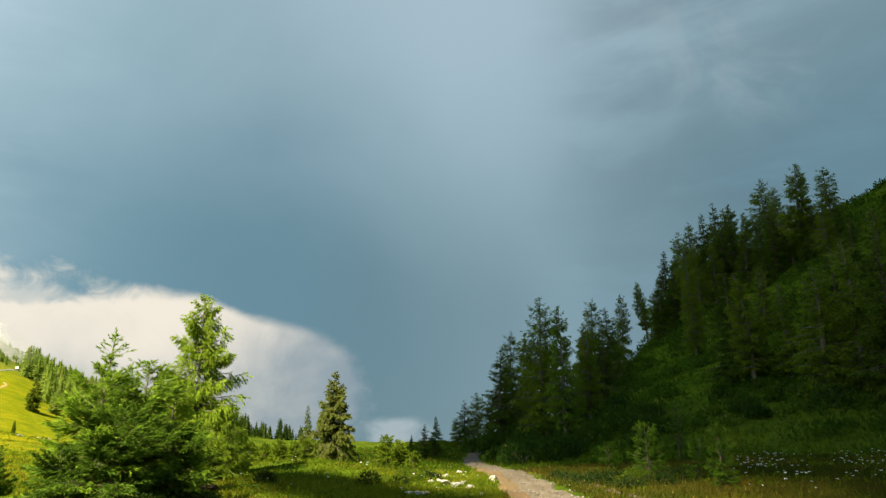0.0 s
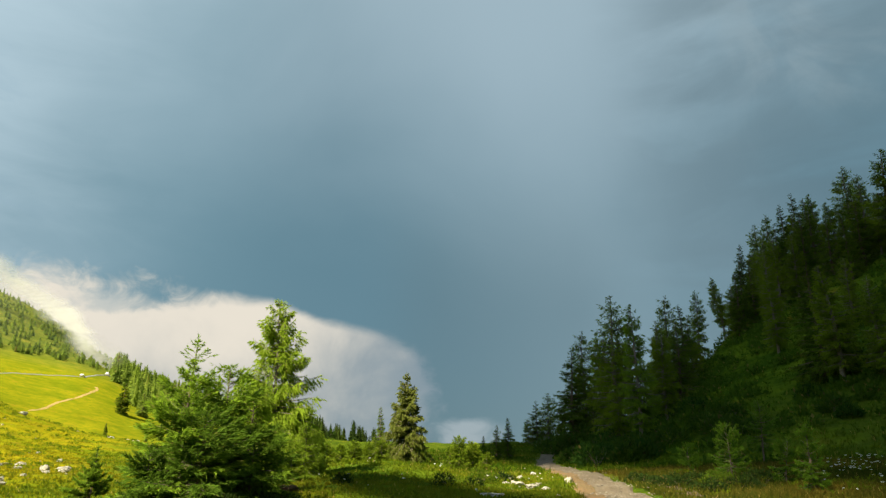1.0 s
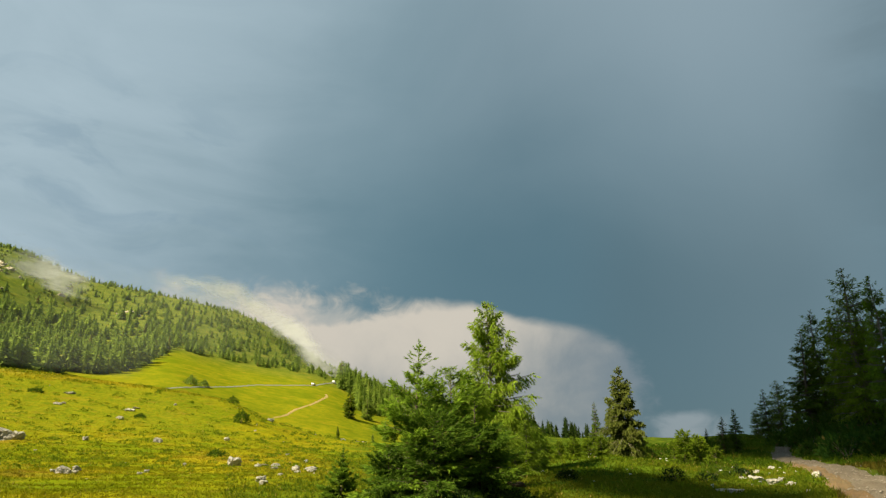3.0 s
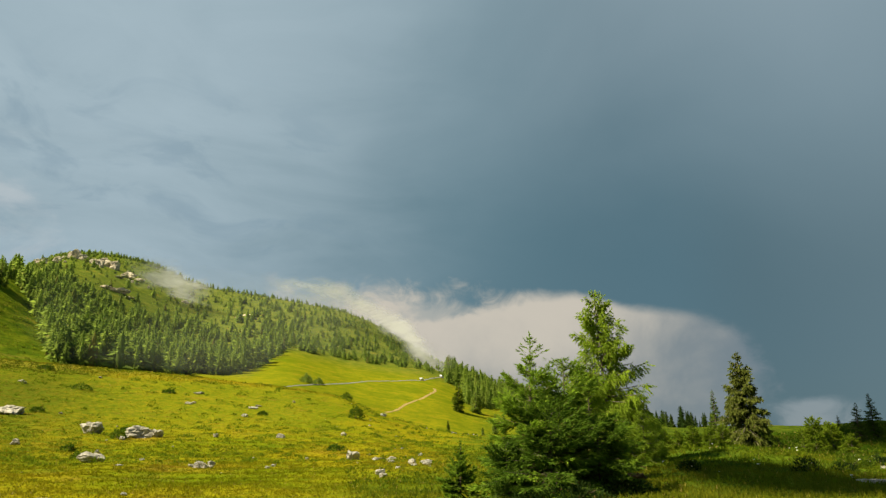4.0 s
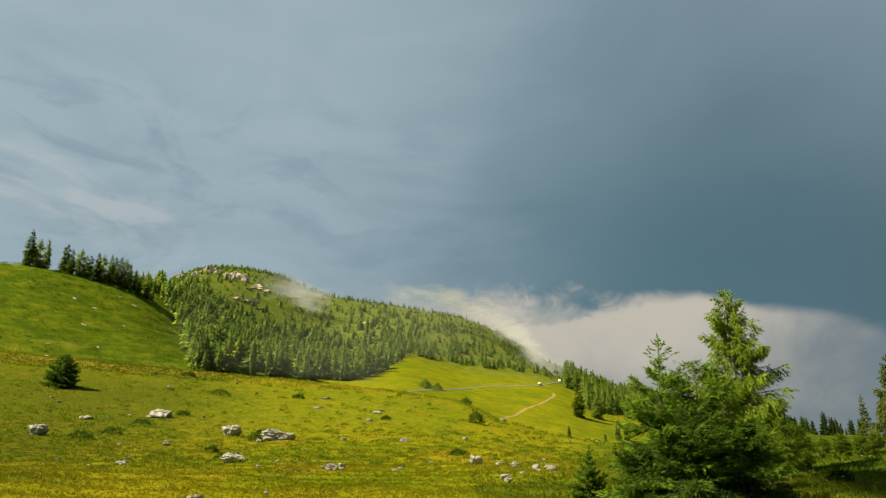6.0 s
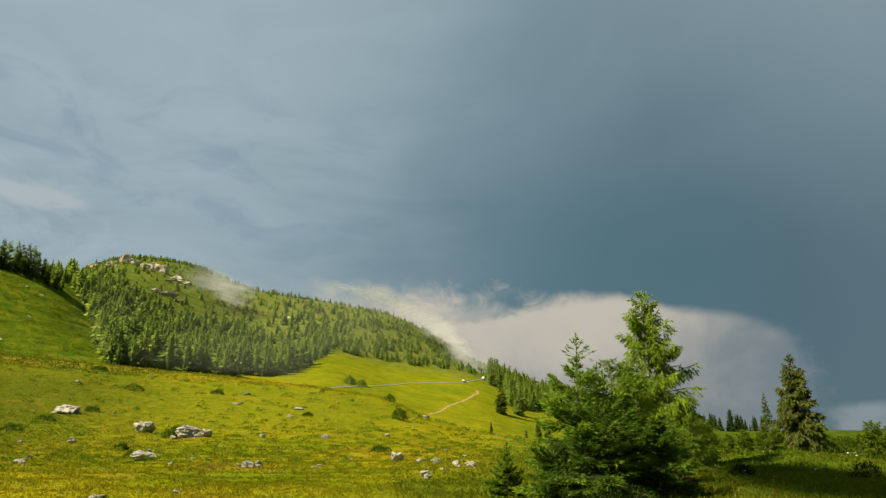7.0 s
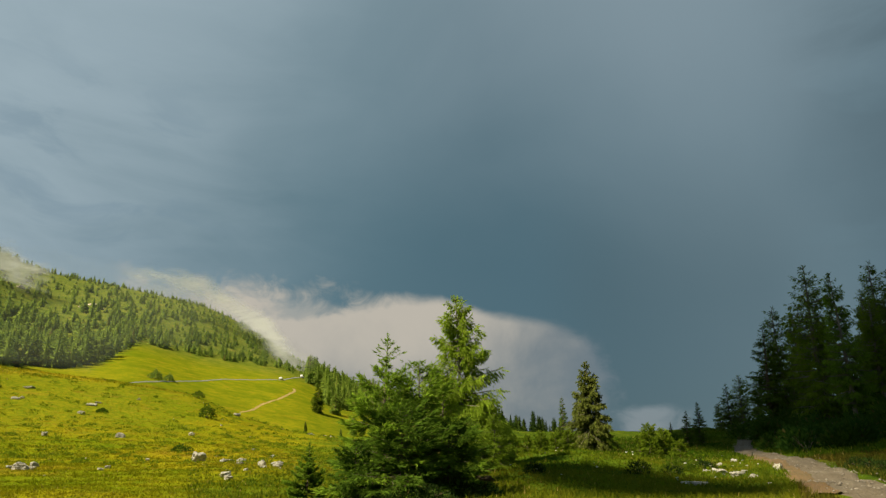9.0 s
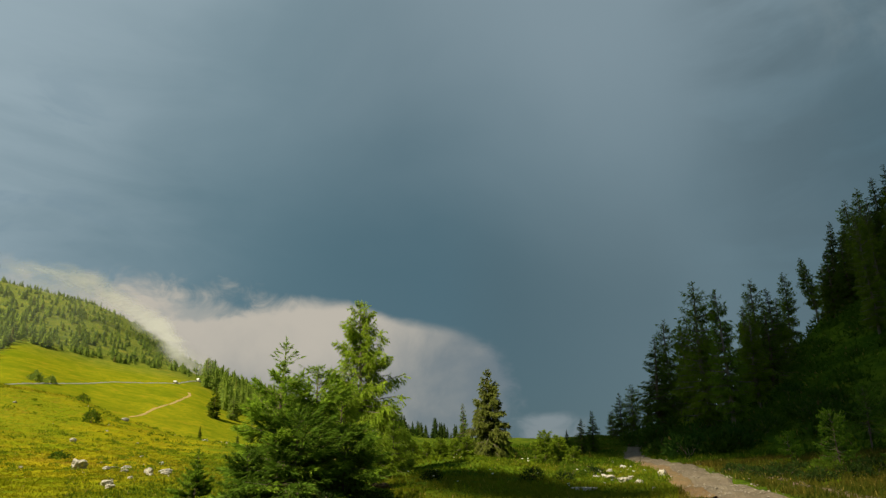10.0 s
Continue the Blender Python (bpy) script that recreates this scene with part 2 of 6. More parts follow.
def ground_material():
    mat, n = material("alpine_grass")
    coord = n.add("ShaderNodeTexCoord").outputs["Object"]
    xyz = n.add("ShaderNodeSeparateXYZ")
    n.link(coord, xyz.inputs[0])
    big = n.noise(coord, 0.018, 5.0, 0.6)
    mid = n.noise(coord, 0.14, 5.0, 0.6)
    fine = n.noise(coord, 1.7, 6.0, 0.65)
    blades = n.noise(n.scaled(coord, 1.0, 1.0, 0.4), 9.0, 4.0, 0.7)
    tuft = n.noise(coord, 0.55, 4.0, 0.6, 0.3)
    swathe = n.noise(n.scaled(coord, 1.0, 1.6, 1.0), 0.045, 4.0, 0.55, 0.5)
    lush = n.mix(n.step(mid, 0.35, 0.7), (0.042, 0.08, 0.007), (0.105, 0.125, 0.010))
    tone = n.math("ADD", n.math("MULTIPLY", swathe, 0.55), n.math("ADD", n.math("MULTIPLY", mid, 0.3), n.math("MULTIPLY", fine, 0.2)))
    golden = n.mix(n.step(tone, 0.42, 0.64), (0.13, 0.163, 0.004), (0.265, 0.226, 0.007))
    # Grazed golden pasture to the west, lush grass to the east of the knoll.
    west = n.math("SUBTRACT", n.math("MULTIPLY", xyz.outputs[0], -0.035), n.math("MULTIPLY", xyz.outputs[1], 0.0155))
    west = n.math("ADD", n.math("DIVIDE", west, n.math("ADD", 0.4, n.math("MULTIPLY", n.math("ABSOLUTE", xyz.outputs[1]), 0.006))), n.math("MULTIPLY", n.math("SUBTRACT", mid, 0.5), 1.2))
    color = n.mix(n.step(west, 0.0, 0.75), lush, golden)
    # East of the knoll the colour is darker, deepening the cloud's shade there.
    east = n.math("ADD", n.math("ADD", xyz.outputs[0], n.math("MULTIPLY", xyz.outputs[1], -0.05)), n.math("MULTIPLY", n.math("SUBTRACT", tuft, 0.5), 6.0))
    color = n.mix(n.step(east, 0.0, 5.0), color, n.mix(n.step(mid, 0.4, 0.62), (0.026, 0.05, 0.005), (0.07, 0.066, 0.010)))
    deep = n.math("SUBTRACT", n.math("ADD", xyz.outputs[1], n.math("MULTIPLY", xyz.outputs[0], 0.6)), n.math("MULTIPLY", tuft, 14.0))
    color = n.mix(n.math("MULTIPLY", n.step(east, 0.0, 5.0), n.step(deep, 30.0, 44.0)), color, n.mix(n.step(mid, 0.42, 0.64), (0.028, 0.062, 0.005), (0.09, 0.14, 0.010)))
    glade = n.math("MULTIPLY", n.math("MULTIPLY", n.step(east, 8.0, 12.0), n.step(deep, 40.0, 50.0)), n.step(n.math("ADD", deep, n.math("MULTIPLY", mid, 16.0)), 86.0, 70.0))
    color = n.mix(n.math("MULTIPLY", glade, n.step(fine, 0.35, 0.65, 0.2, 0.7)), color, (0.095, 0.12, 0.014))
    away = n.add("ShaderNodeVectorMath")
    away.operation = "LENGTH"
    n.link(coord, away.inputs[0])
    flank = n.mix(n.step(n.math("ADD", n.math("MULTIPLY", mid, 0.6), n.math("MULTIPLY", tuft, 0.4)), 0.4, 0.6), (0.07, 0.10, 0.016), (0.15, 0.16, 0.026))
    turn = n.math("MULTIPLY", n.math("ARCTAN2", n.math("MULTIPLY", xyz.outputs[0], -1.0), xyz.outputs[1]), 57.2958)
    # The far rise stays sunlit; its soft shade is put into the colour.
    shaded_heath = n.math("MULTIPLY", n.step(away.outputs["Value"], 62.0, 90.0), n.math("MULTIPLY", n.step(turn, 21.0, 16.0), n.step(turn, -6.0, -3.0)))
    color = n.mix(n.math("MULTIPLY", shaded_heath, 0.85), color, n.mix(n.step(mid, 0.38, 0.62), (0.022, 0.042, 0.005), (0.055, 0.078, 0.008)))
    color = n.mix(n.math("MULTIPLY", n.step(away.outputs["Value"], 190.0, 280.0, 0.0, 0.65), n.step(turn, 17.0, 23.0)), color, n.mix(n.step(n.math("ADD", n.math("MULTIPLY", big, 0.5), n.math("MULTIPLY", mid, 0.5)), 0.38, 0.62), (0.095, 0.125, 0.005), (0.195, 0.19, 0.008)))
    color = n.mix(n.step(n.math("ADD", away.outputs["Value"], n.math("MULTIPLY", big, 120.0)), 480.0, 600.0), color, flank)
    # The steep pasture behind the rim is a deeper green, flecked with bare ochre and short terraces.
    steep = n.math("MULTIPLY", n.step(turn, 50.0, 56.0), n.step(away.outputs["Value"], 184.0, 196.0))
    steep = n.math("MULTIPLY", steep, n.step(away.outputs["Value"], 560.0, 440.0, 0.35, 1.0))
    terrace = n.noise(n.scaled(coord, 0.5, 0.5, 4.0), 0.11, 5.0, 0.6, 0.4)
    sward = n.mix(n.step(n.math("ADD", n.math("MULTIPLY", mid, 0.5), n.math("MULTIPLY", terrace, 0.5)), 0.4, 0.62), (0.055, 0.098, 0.006), (0.15, 0.178, 0.010))
    sward = n.mix(n.math("MULTIPLY", n.step(terrace, 0.6, 0.7), 0.5), sward, (0.20, 0.16, 0.03))
    color = n.mix(steep, color, sward)
    # Bleached grass along the rim itself.
    brow = n.math("MULTIPLY", n.step(n.math("ABSOLUTE", n.math("SUBTRACT", away.outputs["Value"], 172.0)), 2.0, 13.0, 1.0, 0.0), n.step(turn, 41.0, 48.0))
    color = n.mix(n.math("MULTIPLY", brow, n.step(fine, 0.3, 0.6, 0.2, 0.75)), color, (0.27, 0.21, 0.03))
    # Upper pasture, below the rim: greener, with reddish sedge.
    upper = n.math("MULTIPLY", n.step(n.math("ADD", away.outputs["Value"], n.math("MULTIPLY", n.math("SUBTRACT", mid, 0.5), 90.0)), 70.0, 120.0), n.math("MULTIPLY", n.step(turn, 36.0, 44.0), n.step(away.outputs["Value"], 168.0, 158.0)))
    color = n.mix(n.math("MULTIPLY", upper, 0.7), color, n.mix(n.step(fine, 0.4, 0.62), (0.095, 0.135, 0.006), (0.23, 0.205, 0.010)))
    sedge = n.noise(n.scaled(coord, 1.0, 1.0, 2.0), 0.32, 5.0, 0.65, 0.5)
    color = n.mix(n.math("MULTIPLY", n.step(sedge, 0.55, 0.7), n.math("MULTIPLY", n.step(turn, 28.0, 36.0), n.step(away.outputs["Value"], 190.0, 165.0, 0.0, 0.55))), color, (0.20, 0.125, 0.02))
    # Rough, browner grazing at the western end.
    rough = n.math("SUBTRACT", n.math("MULTIPLY", xyz.outputs[0], -1.0), n.math("MULTIPLY", xyz.outputs[1], 1.35))
    rough = n.math("MULTIPLY", n.step(n.math("ADD", rough, n.math("MULTIPLY", n.math("SUBTRACT", tuft, 0.5), 60.0)), -5.0, 40.0), n.step(away.outputs["Value"], 190.0, 130.0, 0.0, 0.85))
    color = n.mix(rough, color, n.mix(n.step(fine, 0.4, 0.6), (0.045, 0.07, 0.005), (0.10, 0.094, 0.011)))
    color = n.mix(n.math("MULTIPLY", n.step(tuft, 0.47, 0.64), 0.55), color, (0.085, 0.13, 0.006))
    color = n.mix(n.math("MULTIPLY", n.step(fine, 0.54, 0.72), 0.3), color, (0.08, 0.12, 0.006))
    color = n.mix(n.math("MULTIPLY", n.step(mid, 0.6, 0.74), 0.55), color, (0.24, 0.15, 0.02))
    color = n.mix(n.step(blades, 0.3, 0.75, 0.0, 0.12), color, (0.05, 0.07, 0.01))
    finish(n, color, 0.9, n.math("ADD", fine, n.math("MULTIPLY", blades, 0.5)), 0.7, 0.25, gloss=0.0)
    return mat


def rock_material(name, pale, grey):
    mat, n = material(name)
    coord = n.add("ShaderNodeTexCoord").outputs["Object"]
    a = n.noise(coord, 1.3, 6.0, 0.65)
    b = n.noise(n.scaled(coord, 1.0, 1.0, 3.0), 5.0, 6.0, 0.7)
    crack = n.add("ShaderNodeTexVoronoi", Scale=2.3)
    crack.feature = "DISTANCE_TO_EDGE"
    n.link(coord, crack.inputs["Vector"])
    color = n.mix(n.step(a, 0.35, 0.7), grey, pale)
    color = n.mix(n.step(b, 0.52, 0.78, 0.0, 0.6), color, (0.2, 0.185, 0.15))
    color = n.mix(n.step(crack.outputs["Distance"], 0.0, 0.05, 0.6, 0.0), color, (0.07, 0.065, 0.05))
    finish(n, color, 0.85, n.math("ADD", b, a), 0.6, 0.12)
    return mat


def gravel_material(name, pale, brown):
    mat, n = material(name)
    coord = n.add("ShaderNodeTexCoord").outputs["Object"]
    big = n.noise(coord, 0.5, 5.0, 0.6)
    fine = n.noise(coord, 7.0, 5.0, 0.7)
    cells = n.add("ShaderNodeTexVoronoi", Scale=14.0)
    n.link(coord, cells.inputs["Vector"])
    color = n.mix(n.step(n.math("ADD", n.math("MULTIPLY", big, 0.6), n.math("MULTIPLY", fine, 0.4)), 0.35, 0.62), brown, pale)
    color = n.mix(n.step(cells.outputs["Distance"], 0.2, 0.6, 0.0, 0.4), color, (0.12, 0.10, 0.08))
    finish(n, color, 0.92, n.math("ADD", fine, cells.outputs["Distance"]), 0.8, 0.06)
    return mat


def plain_material(name, color, rough=0.7, spread=0.25, scale=6.0):
    mat, n = material(name)
    coord = n.add("ShaderNodeTexCoord").outputs["Object"]
    f = n.noise(coord, scale, 5.0, 0.6)
    darker = tuple(c * (1 - spread) for c in color)
    finish(n, n.mix(n.step(f, 0.3, 0.7), darker, color), rough, f, 0.3, 0.02)
    return mat


def grass_material(name, green, gold):
    """Blades that take the colour of the patch they grow in."""
    mat, n = material(name)
    coord = n.add("ShaderNodeTexCoord").outputs["Object"]
    one = n.add("ShaderNodeNewGeometry").outputs["Random Per Island"]
    mid = n.noise(coord, 0.14, 5.0, 0.6)
    fine = n.noise(coord, 1.7, 6.0, 0.65)
    tuft = n.noise(coord, 0.55, 4.0, 0.6, 0.3)
    swathe = n.noise(n.scaled(coord, 1.0, 1.6, 1.0), 0.045, 4.0, 0.55, 0.5)
    f = n.math("ADD", n.math("MULTIPLY", swathe, 0.55), n.math("ADD", n.math("MULTIPLY", mid, 0.3), n.math("MULTIPLY", fine, 0.2)))
    f = n.math("ADD", f, n.math("MULTIPLY", n.math("SUBTRACT", one, 0.5), 0.09))
    color = n.mix(n.step(f, 0.42, 0.64), green, gold)
    color = n.mix(n.math("MULTIPLY", n.step(tuft, 0.52, 0.7), 0.3), color, (0.11, 0.165, 0.006))
    color = n.mix(n.math("MULTIPLY", n.step(mid, 0.6, 0.74), 0.55), color, (0.25, 0.16, 0.02))
    xyz = n.add("ShaderNodeSeparateXYZ")
    n.link(coord, xyz.inputs[0])
    rough = n.math("SUBTRACT", n.math("MULTIPLY", xyz.outputs[0], -1.0), n.math("MULTIPLY", xyz.outputs[1], 1.35))
    rough = n.step(n.math("ADD", rough, n.math("MULTIPLY", n.math("SUBTRACT", tuft, 0.5), 60.0)), -5.0, 40.0, 0.0, 0.75)
    color = n.mix(rough, color, n.mix(n.step(fine, 0.4, 0.6), (0.06, 0.088, 0.005), (0.115, 0.108, 0.01)))
    color = n.mix(n.step(one, 0.955, 1.0), color, (0.36, 0.28, 0.07))
    finish(n, color, 0.7, translucent=0.5, gloss=0.03)
    return mat


GROUND = ground_material()
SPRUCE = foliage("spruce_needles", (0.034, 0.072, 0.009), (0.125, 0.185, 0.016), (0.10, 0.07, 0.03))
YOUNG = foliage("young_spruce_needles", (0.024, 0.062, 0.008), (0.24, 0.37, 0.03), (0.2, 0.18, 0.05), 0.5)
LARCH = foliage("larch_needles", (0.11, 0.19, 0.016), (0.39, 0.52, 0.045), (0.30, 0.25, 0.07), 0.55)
# Darker copy of the spruce: the far skyline's shade put into the colour.
SHADED_SPRUCE = foliage("shaded_spruce_needles", (0.016, 0.032, 0.006), (0.045, 0.07, 0.010), (0.06, 0.05, 0.02), 0.2)
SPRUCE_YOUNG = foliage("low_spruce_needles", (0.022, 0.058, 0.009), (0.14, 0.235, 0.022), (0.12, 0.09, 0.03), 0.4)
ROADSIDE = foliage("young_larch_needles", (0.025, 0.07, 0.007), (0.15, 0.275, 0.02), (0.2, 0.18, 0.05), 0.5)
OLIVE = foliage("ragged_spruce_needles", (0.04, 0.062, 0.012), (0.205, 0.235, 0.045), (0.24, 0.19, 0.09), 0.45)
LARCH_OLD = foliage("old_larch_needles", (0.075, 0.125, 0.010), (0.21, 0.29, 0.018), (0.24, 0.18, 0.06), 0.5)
# Far needles are pale and low in contrast: haze put into the colour.
WOODS = foliage("hazed_conifer_needles", (0.155, 0.225, 0.038), (0.275, 0.36, 0.052), (0.27, 0.22, 0.07), 0.65)
GRASS = grass_material("grass_blades", (0.07, 0.115, 0.006), (0.19, 0.19, 0.011))
# Slope and roadside blades carry part of the cloud's shade in their colour.
GRASS_SLOPE = grass_material("shaded_slope_blades", (0.04, 0.088, 0.004), (0.085, 0.12, 0.007))
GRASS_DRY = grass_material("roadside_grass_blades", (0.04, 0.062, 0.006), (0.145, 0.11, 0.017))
GRASS_UPPER = grass_material("upper_pasture_blades", (0.135, 0.185, 0.006), (0.39, 0.31, 0.013))
GRASS_GOLD = grass_material("pasture_grass_blades", (0.165, 0.19, 0.004), (0.265, 0.225, 0.007))
BARK = plain_material("bark", (0.15, 0.115, 0.09), 0.9, 0.55, 9.0)
BARK_PALE = plain_material("larch_bark", (0.23, 0.195, 0.165), 0.9, 0.5, 5.0)
LIMESTONE = rock_material("limestone", (0.49, 0.46, 0.40), (0.33, 0.31, 0.27))
CRAG = rock_material("crag_limestone", (0.66, 0.59, 0.47), (0.42, 0.36, 0.27))
GRAVEL = gravel_material("gravel", (0.145, 0.12, 0.085), (0.085, 0.06, 0.034))
PEBBLE = rock_material("road_pebbles", (0.30, 0.27, 0.23), (0.18, 0.15, 0.12))
EARTH = gravel_material("bare_earth", (0.12, 0.07, 0.04), (0.06, 0.038, 0.022))
VERGE = gravel_material("trampled_verge", (0.21, 0.115, 0.042), (0.09, 0.07, 0.02))
TARMAC = plain_material("pale_tarmac", (0.25, 0.255, 0.265), 0.85, 0.2, 0.3)
CLAY = gravel_material("clay_track", (0.43, 0.30, 0.08), (0.33, 0.23, 0.055))
PETAL = plain_material("petals", (0.82, 0.82, 0.78), 0.6, 0.08)
WHITE_PAINT = plain_material("white_car_paint", (0.8, 0.8, 0.8), 0.3, 0.04)
DARK_GLASS = plain_material("tinted_glass", (0.03, 0.035, 0.04), 0.1, 0.2)
RUBBER = plain_material("rubber", (0.03, 0.03, 0.03), 0.8, 0.2)

# ---- the lie of the land: rings of (azimuth left of north, distance, elevation seen from the eye) ----
NEAR = [(180, 22, -3.0), (90, 22, -2.2), (67, 22, -2.1), (36, 22, -2.7), (28, 22, -2.5), (15, 22, -2.3), (0, 22, -2.05), (-12, 22, -2.0), (-31, 22, -1.6), (-60, 22, -1.2), (-180, 22, -3.0)]
SHOULDER = [
    (180, 60, -1.0), (90, 60, 0.6), (36, 60, 0.4), (28, 45, -0.3), (17.4, 40, 0.08), (13.3, 40, 0.6), (9.8, 40, 0.65), (6.3, 38, 0.17),
    (2.7, 34, -0.66), (0, 33, -1.1), (-3, 45, 0.05), (-7, 48, 0.2), (-12, 50, 1.0), (-32, 50, 1.7), (-60, 50, 2.5), (-180, 60, -1.0),
]
HOLLOW = [
    (180, 110, 0.0), (90, 110, 3.7), (44, 110, 3.1), (36.7, 105, 2.3), (32.6, 95, 1.2), (27.6, 80, 0.7), (17, 70, 0.1), (10, 62, 0.55),
    (3, 58, 0.3), (0, 60, 0.4), (-2.6, 75, 0.9), (-7, 75, 1.9), (-12, 80, 3.8), (-18, 85, 7.3), (-26, 85, 10), (-35, 85, 13), (-60, 85, 15), (-180, 110, 0.0),
]
CREST = [
    (180, 180, 1.0), (90, 190, 8), (68.4, 180, 7.45), (61, 180, 7.1), (53, 175, 6.7), (44, 165, 5.85), (39.4, 160, 5.1), (36.7, 150, 3.8),
    (32.6, 140, 2.45), (27.6, 130, 1.83), (16, 250, 2.6), (12.6, 260, 2.3), (8.2, 260, 2.36), (4.6, 250, 2.2), (1.9, 200, 2.35), (-0.9, 150, 2.6),
    (-3.1, 108, 1.5), (-5, 108, 2.2), (-10.3, 100, 3.3), (-13.6, 112, 6.3), (-17, 125, 10.6), (-24, 130, 15), (-31.7, 125, 19), (-35.2, 120, 20.5), (-60, 120, 22), (-180, 180, 1.0),
]
BACK = [
    (180, 260, 1.0), (90, 260, 7), (61, 260, 6), (44, 250, 4.4), (36, 240, 2.2), (30, 240, 1.3), (16, 320, 1.4), (0, 320, 0.8),
    (-3, 150, 0.5), (-10, 140, 2), (-17, 200, 6), (-35, 200, 14), (-60, 200, 16), (-180, 260, 1.0),
]
FOOT = [
    (180, 420, 1.0), (90, 350, 13), (72.7, 350, 14.2), (70.8, 350, 13.95), (67.2, 360, 13.45), (65.5, 370, 13.2), (64.6, 375, 12.85), (62.1, 400, 11.75),
    (60.8, 430, 11.5), (57, 455, 9.8), (53, 460, 8.3), (49, 455, 8.0), (44.2, 450, 8.4), (39.5, 470, 7.6), (33.4, 490, 7.1), (31.6, 490, 6.65), (28, 470, 5), (20, 450, 3.2), (13, 450, 1.5), (0, 450, 0.8),
    (-10, 400, 1.5), (-60, 400, 8), (-180, 420, 1.0),
]
RIDGE = [
    (180, 800, 1.0), (90, 700, 6), (70, 800, 7), (66.5, 830, 9.5), (63.9, 850, 13.4), (62.4, 870, 14.6), (60.9, 880, 15.3), (58, 900, 15.55), (55, 900, 15.1), (51.3, 900, 13.8),
    (46.7, 880, 13.25), (41.9, 860, 12.6), (39.6, 855, 12.25), (37.2, 850, 11.3), (35, 825, 10.1), (33.4, 800, 8.9), (30.1, 760, 7.0), (28, 750, 5.4), (20, 750, 3), (10, 750, 1), (-10, 750, 0.5), (-60, 700, 6), (-180, 800, 1.0),
]


def ring(table, az):
    a, r, e = np.array(sorted(table), float).T
    return np.interp(az, a, r), np.interp(az, a, e)


def land():
    """Heights on a polar grid: azimuths, distances and z."""
    az = np.concatenate([np.arange(-180, -46, 2.0), np.arange(-46, 84, 0.3), np.arange(84, 180.1, 2.0)])
    rr = np.concatenate([np.geomspace(0.02, 14, 16)[:-1], np.geomspace(14, 1000, 230), np.geomspace(1050, 4600, 20)])
    nodes_r, nodes_z = [np.zeros_like(az), np.full_like(az, 8.0)], [np.zeros_like(az), np.full_like(az, 0.15)]
    for table in (NEAR, SHOULDER, HOLLOW, CREST, BACK, FOOT, RIDGE):
        r, e = ring(table, az)
        nodes_r.append(r)
        nodes_z.append(EYE + r * np.tan(np.radians(e)))
    nodes_r += [np.full_like(az, 1500.0), np.full_like(az, 4600.0)]
    nodes_z += [nodes_z[-1] * 0.45, np.full_like(az, -20.0)]
    nr, nz = np.array(nodes_r), np.array(nodes_z)
    z = np.array([np.interp(rr, nr[:, i], nz[:, i]) for i in range(len(az))])
    k = np.exp(-0.5 * (np.arange(-5, 6) / 2.2) ** 2)
    k /= k.sum()
    pad = np.pad(z, ((0, 0), (5, 5)), mode="edge")
    z = sum(w * pad[:, n:n + z.shape[1]] for n, w in enumerate(k))
    pad = np.pad(z, ((5, 5), (0, 0)), mode="edge")
    z = sum(w * pad[n:n + z.shape[0]] for n, w in enumerate(k))
    return az, rr, z


AZ, RR, LAND = land()


def bumps(x, y):
    """Hummocks and tussocks, all from a few crossing waves."""
    r = np.hypot(x, y)
    s = np.sin(x * 0.31 + 1.3 * np.sin(y * 0.17)) * np.cos(y * 0.27 + 0.9 * np.sin(x * 0.21)) * 0.11
    s = s + np.sin(x * 0.9 + 2 * np.sin(y * 0.43)) * np.sin(y * 1.1 + 1.7 * np.sin(x * 0.37)) * 0.08
    far = np.sin(x * 0.028 + 1.5 * np.sin(y * 0.021)) * np.cos(y * 0.032 + np.sin(x * 0.027)) * 0.3
    return s * np.clip((r - 6) / 20, 0, 1) + far * np.clip((r - 180) / 300, 0, 1)


def height(x, y):
    x, y = np.asarray(x, float), np.asarray(y, float)
    a, r = np.degrees(np.arctan2(-x, y)), np.clip(np.hypot(x, y), RR[0], RR[-1])
    i = np.clip(np.searchsorted(AZ, a) - 1, 0, len(AZ) - 2)
    j = np.clip(np.searchsorted(RR, r) - 1, 0, len(RR) - 2)
    u, v = (a - AZ[i]) / (AZ[i + 1] - AZ[i]), (r - RR[j]) / (RR[j + 1] - RR[j])
    z = (LAND[i, j] * (1 - u) + LAND[i + 1, j] * u) * (1 - v) + (LAND[i, j + 1] * (1 - u) + LAND[i + 1, j + 1] * u) * v
    return z + bumps(x, y)


def spot(az, r):
    """The place on the ground at an azimuth and a distance."""
    x, y = -r * math.sin(radians(az)), r * math.cos(radians(az))
    return x, y, float(height(x, y))


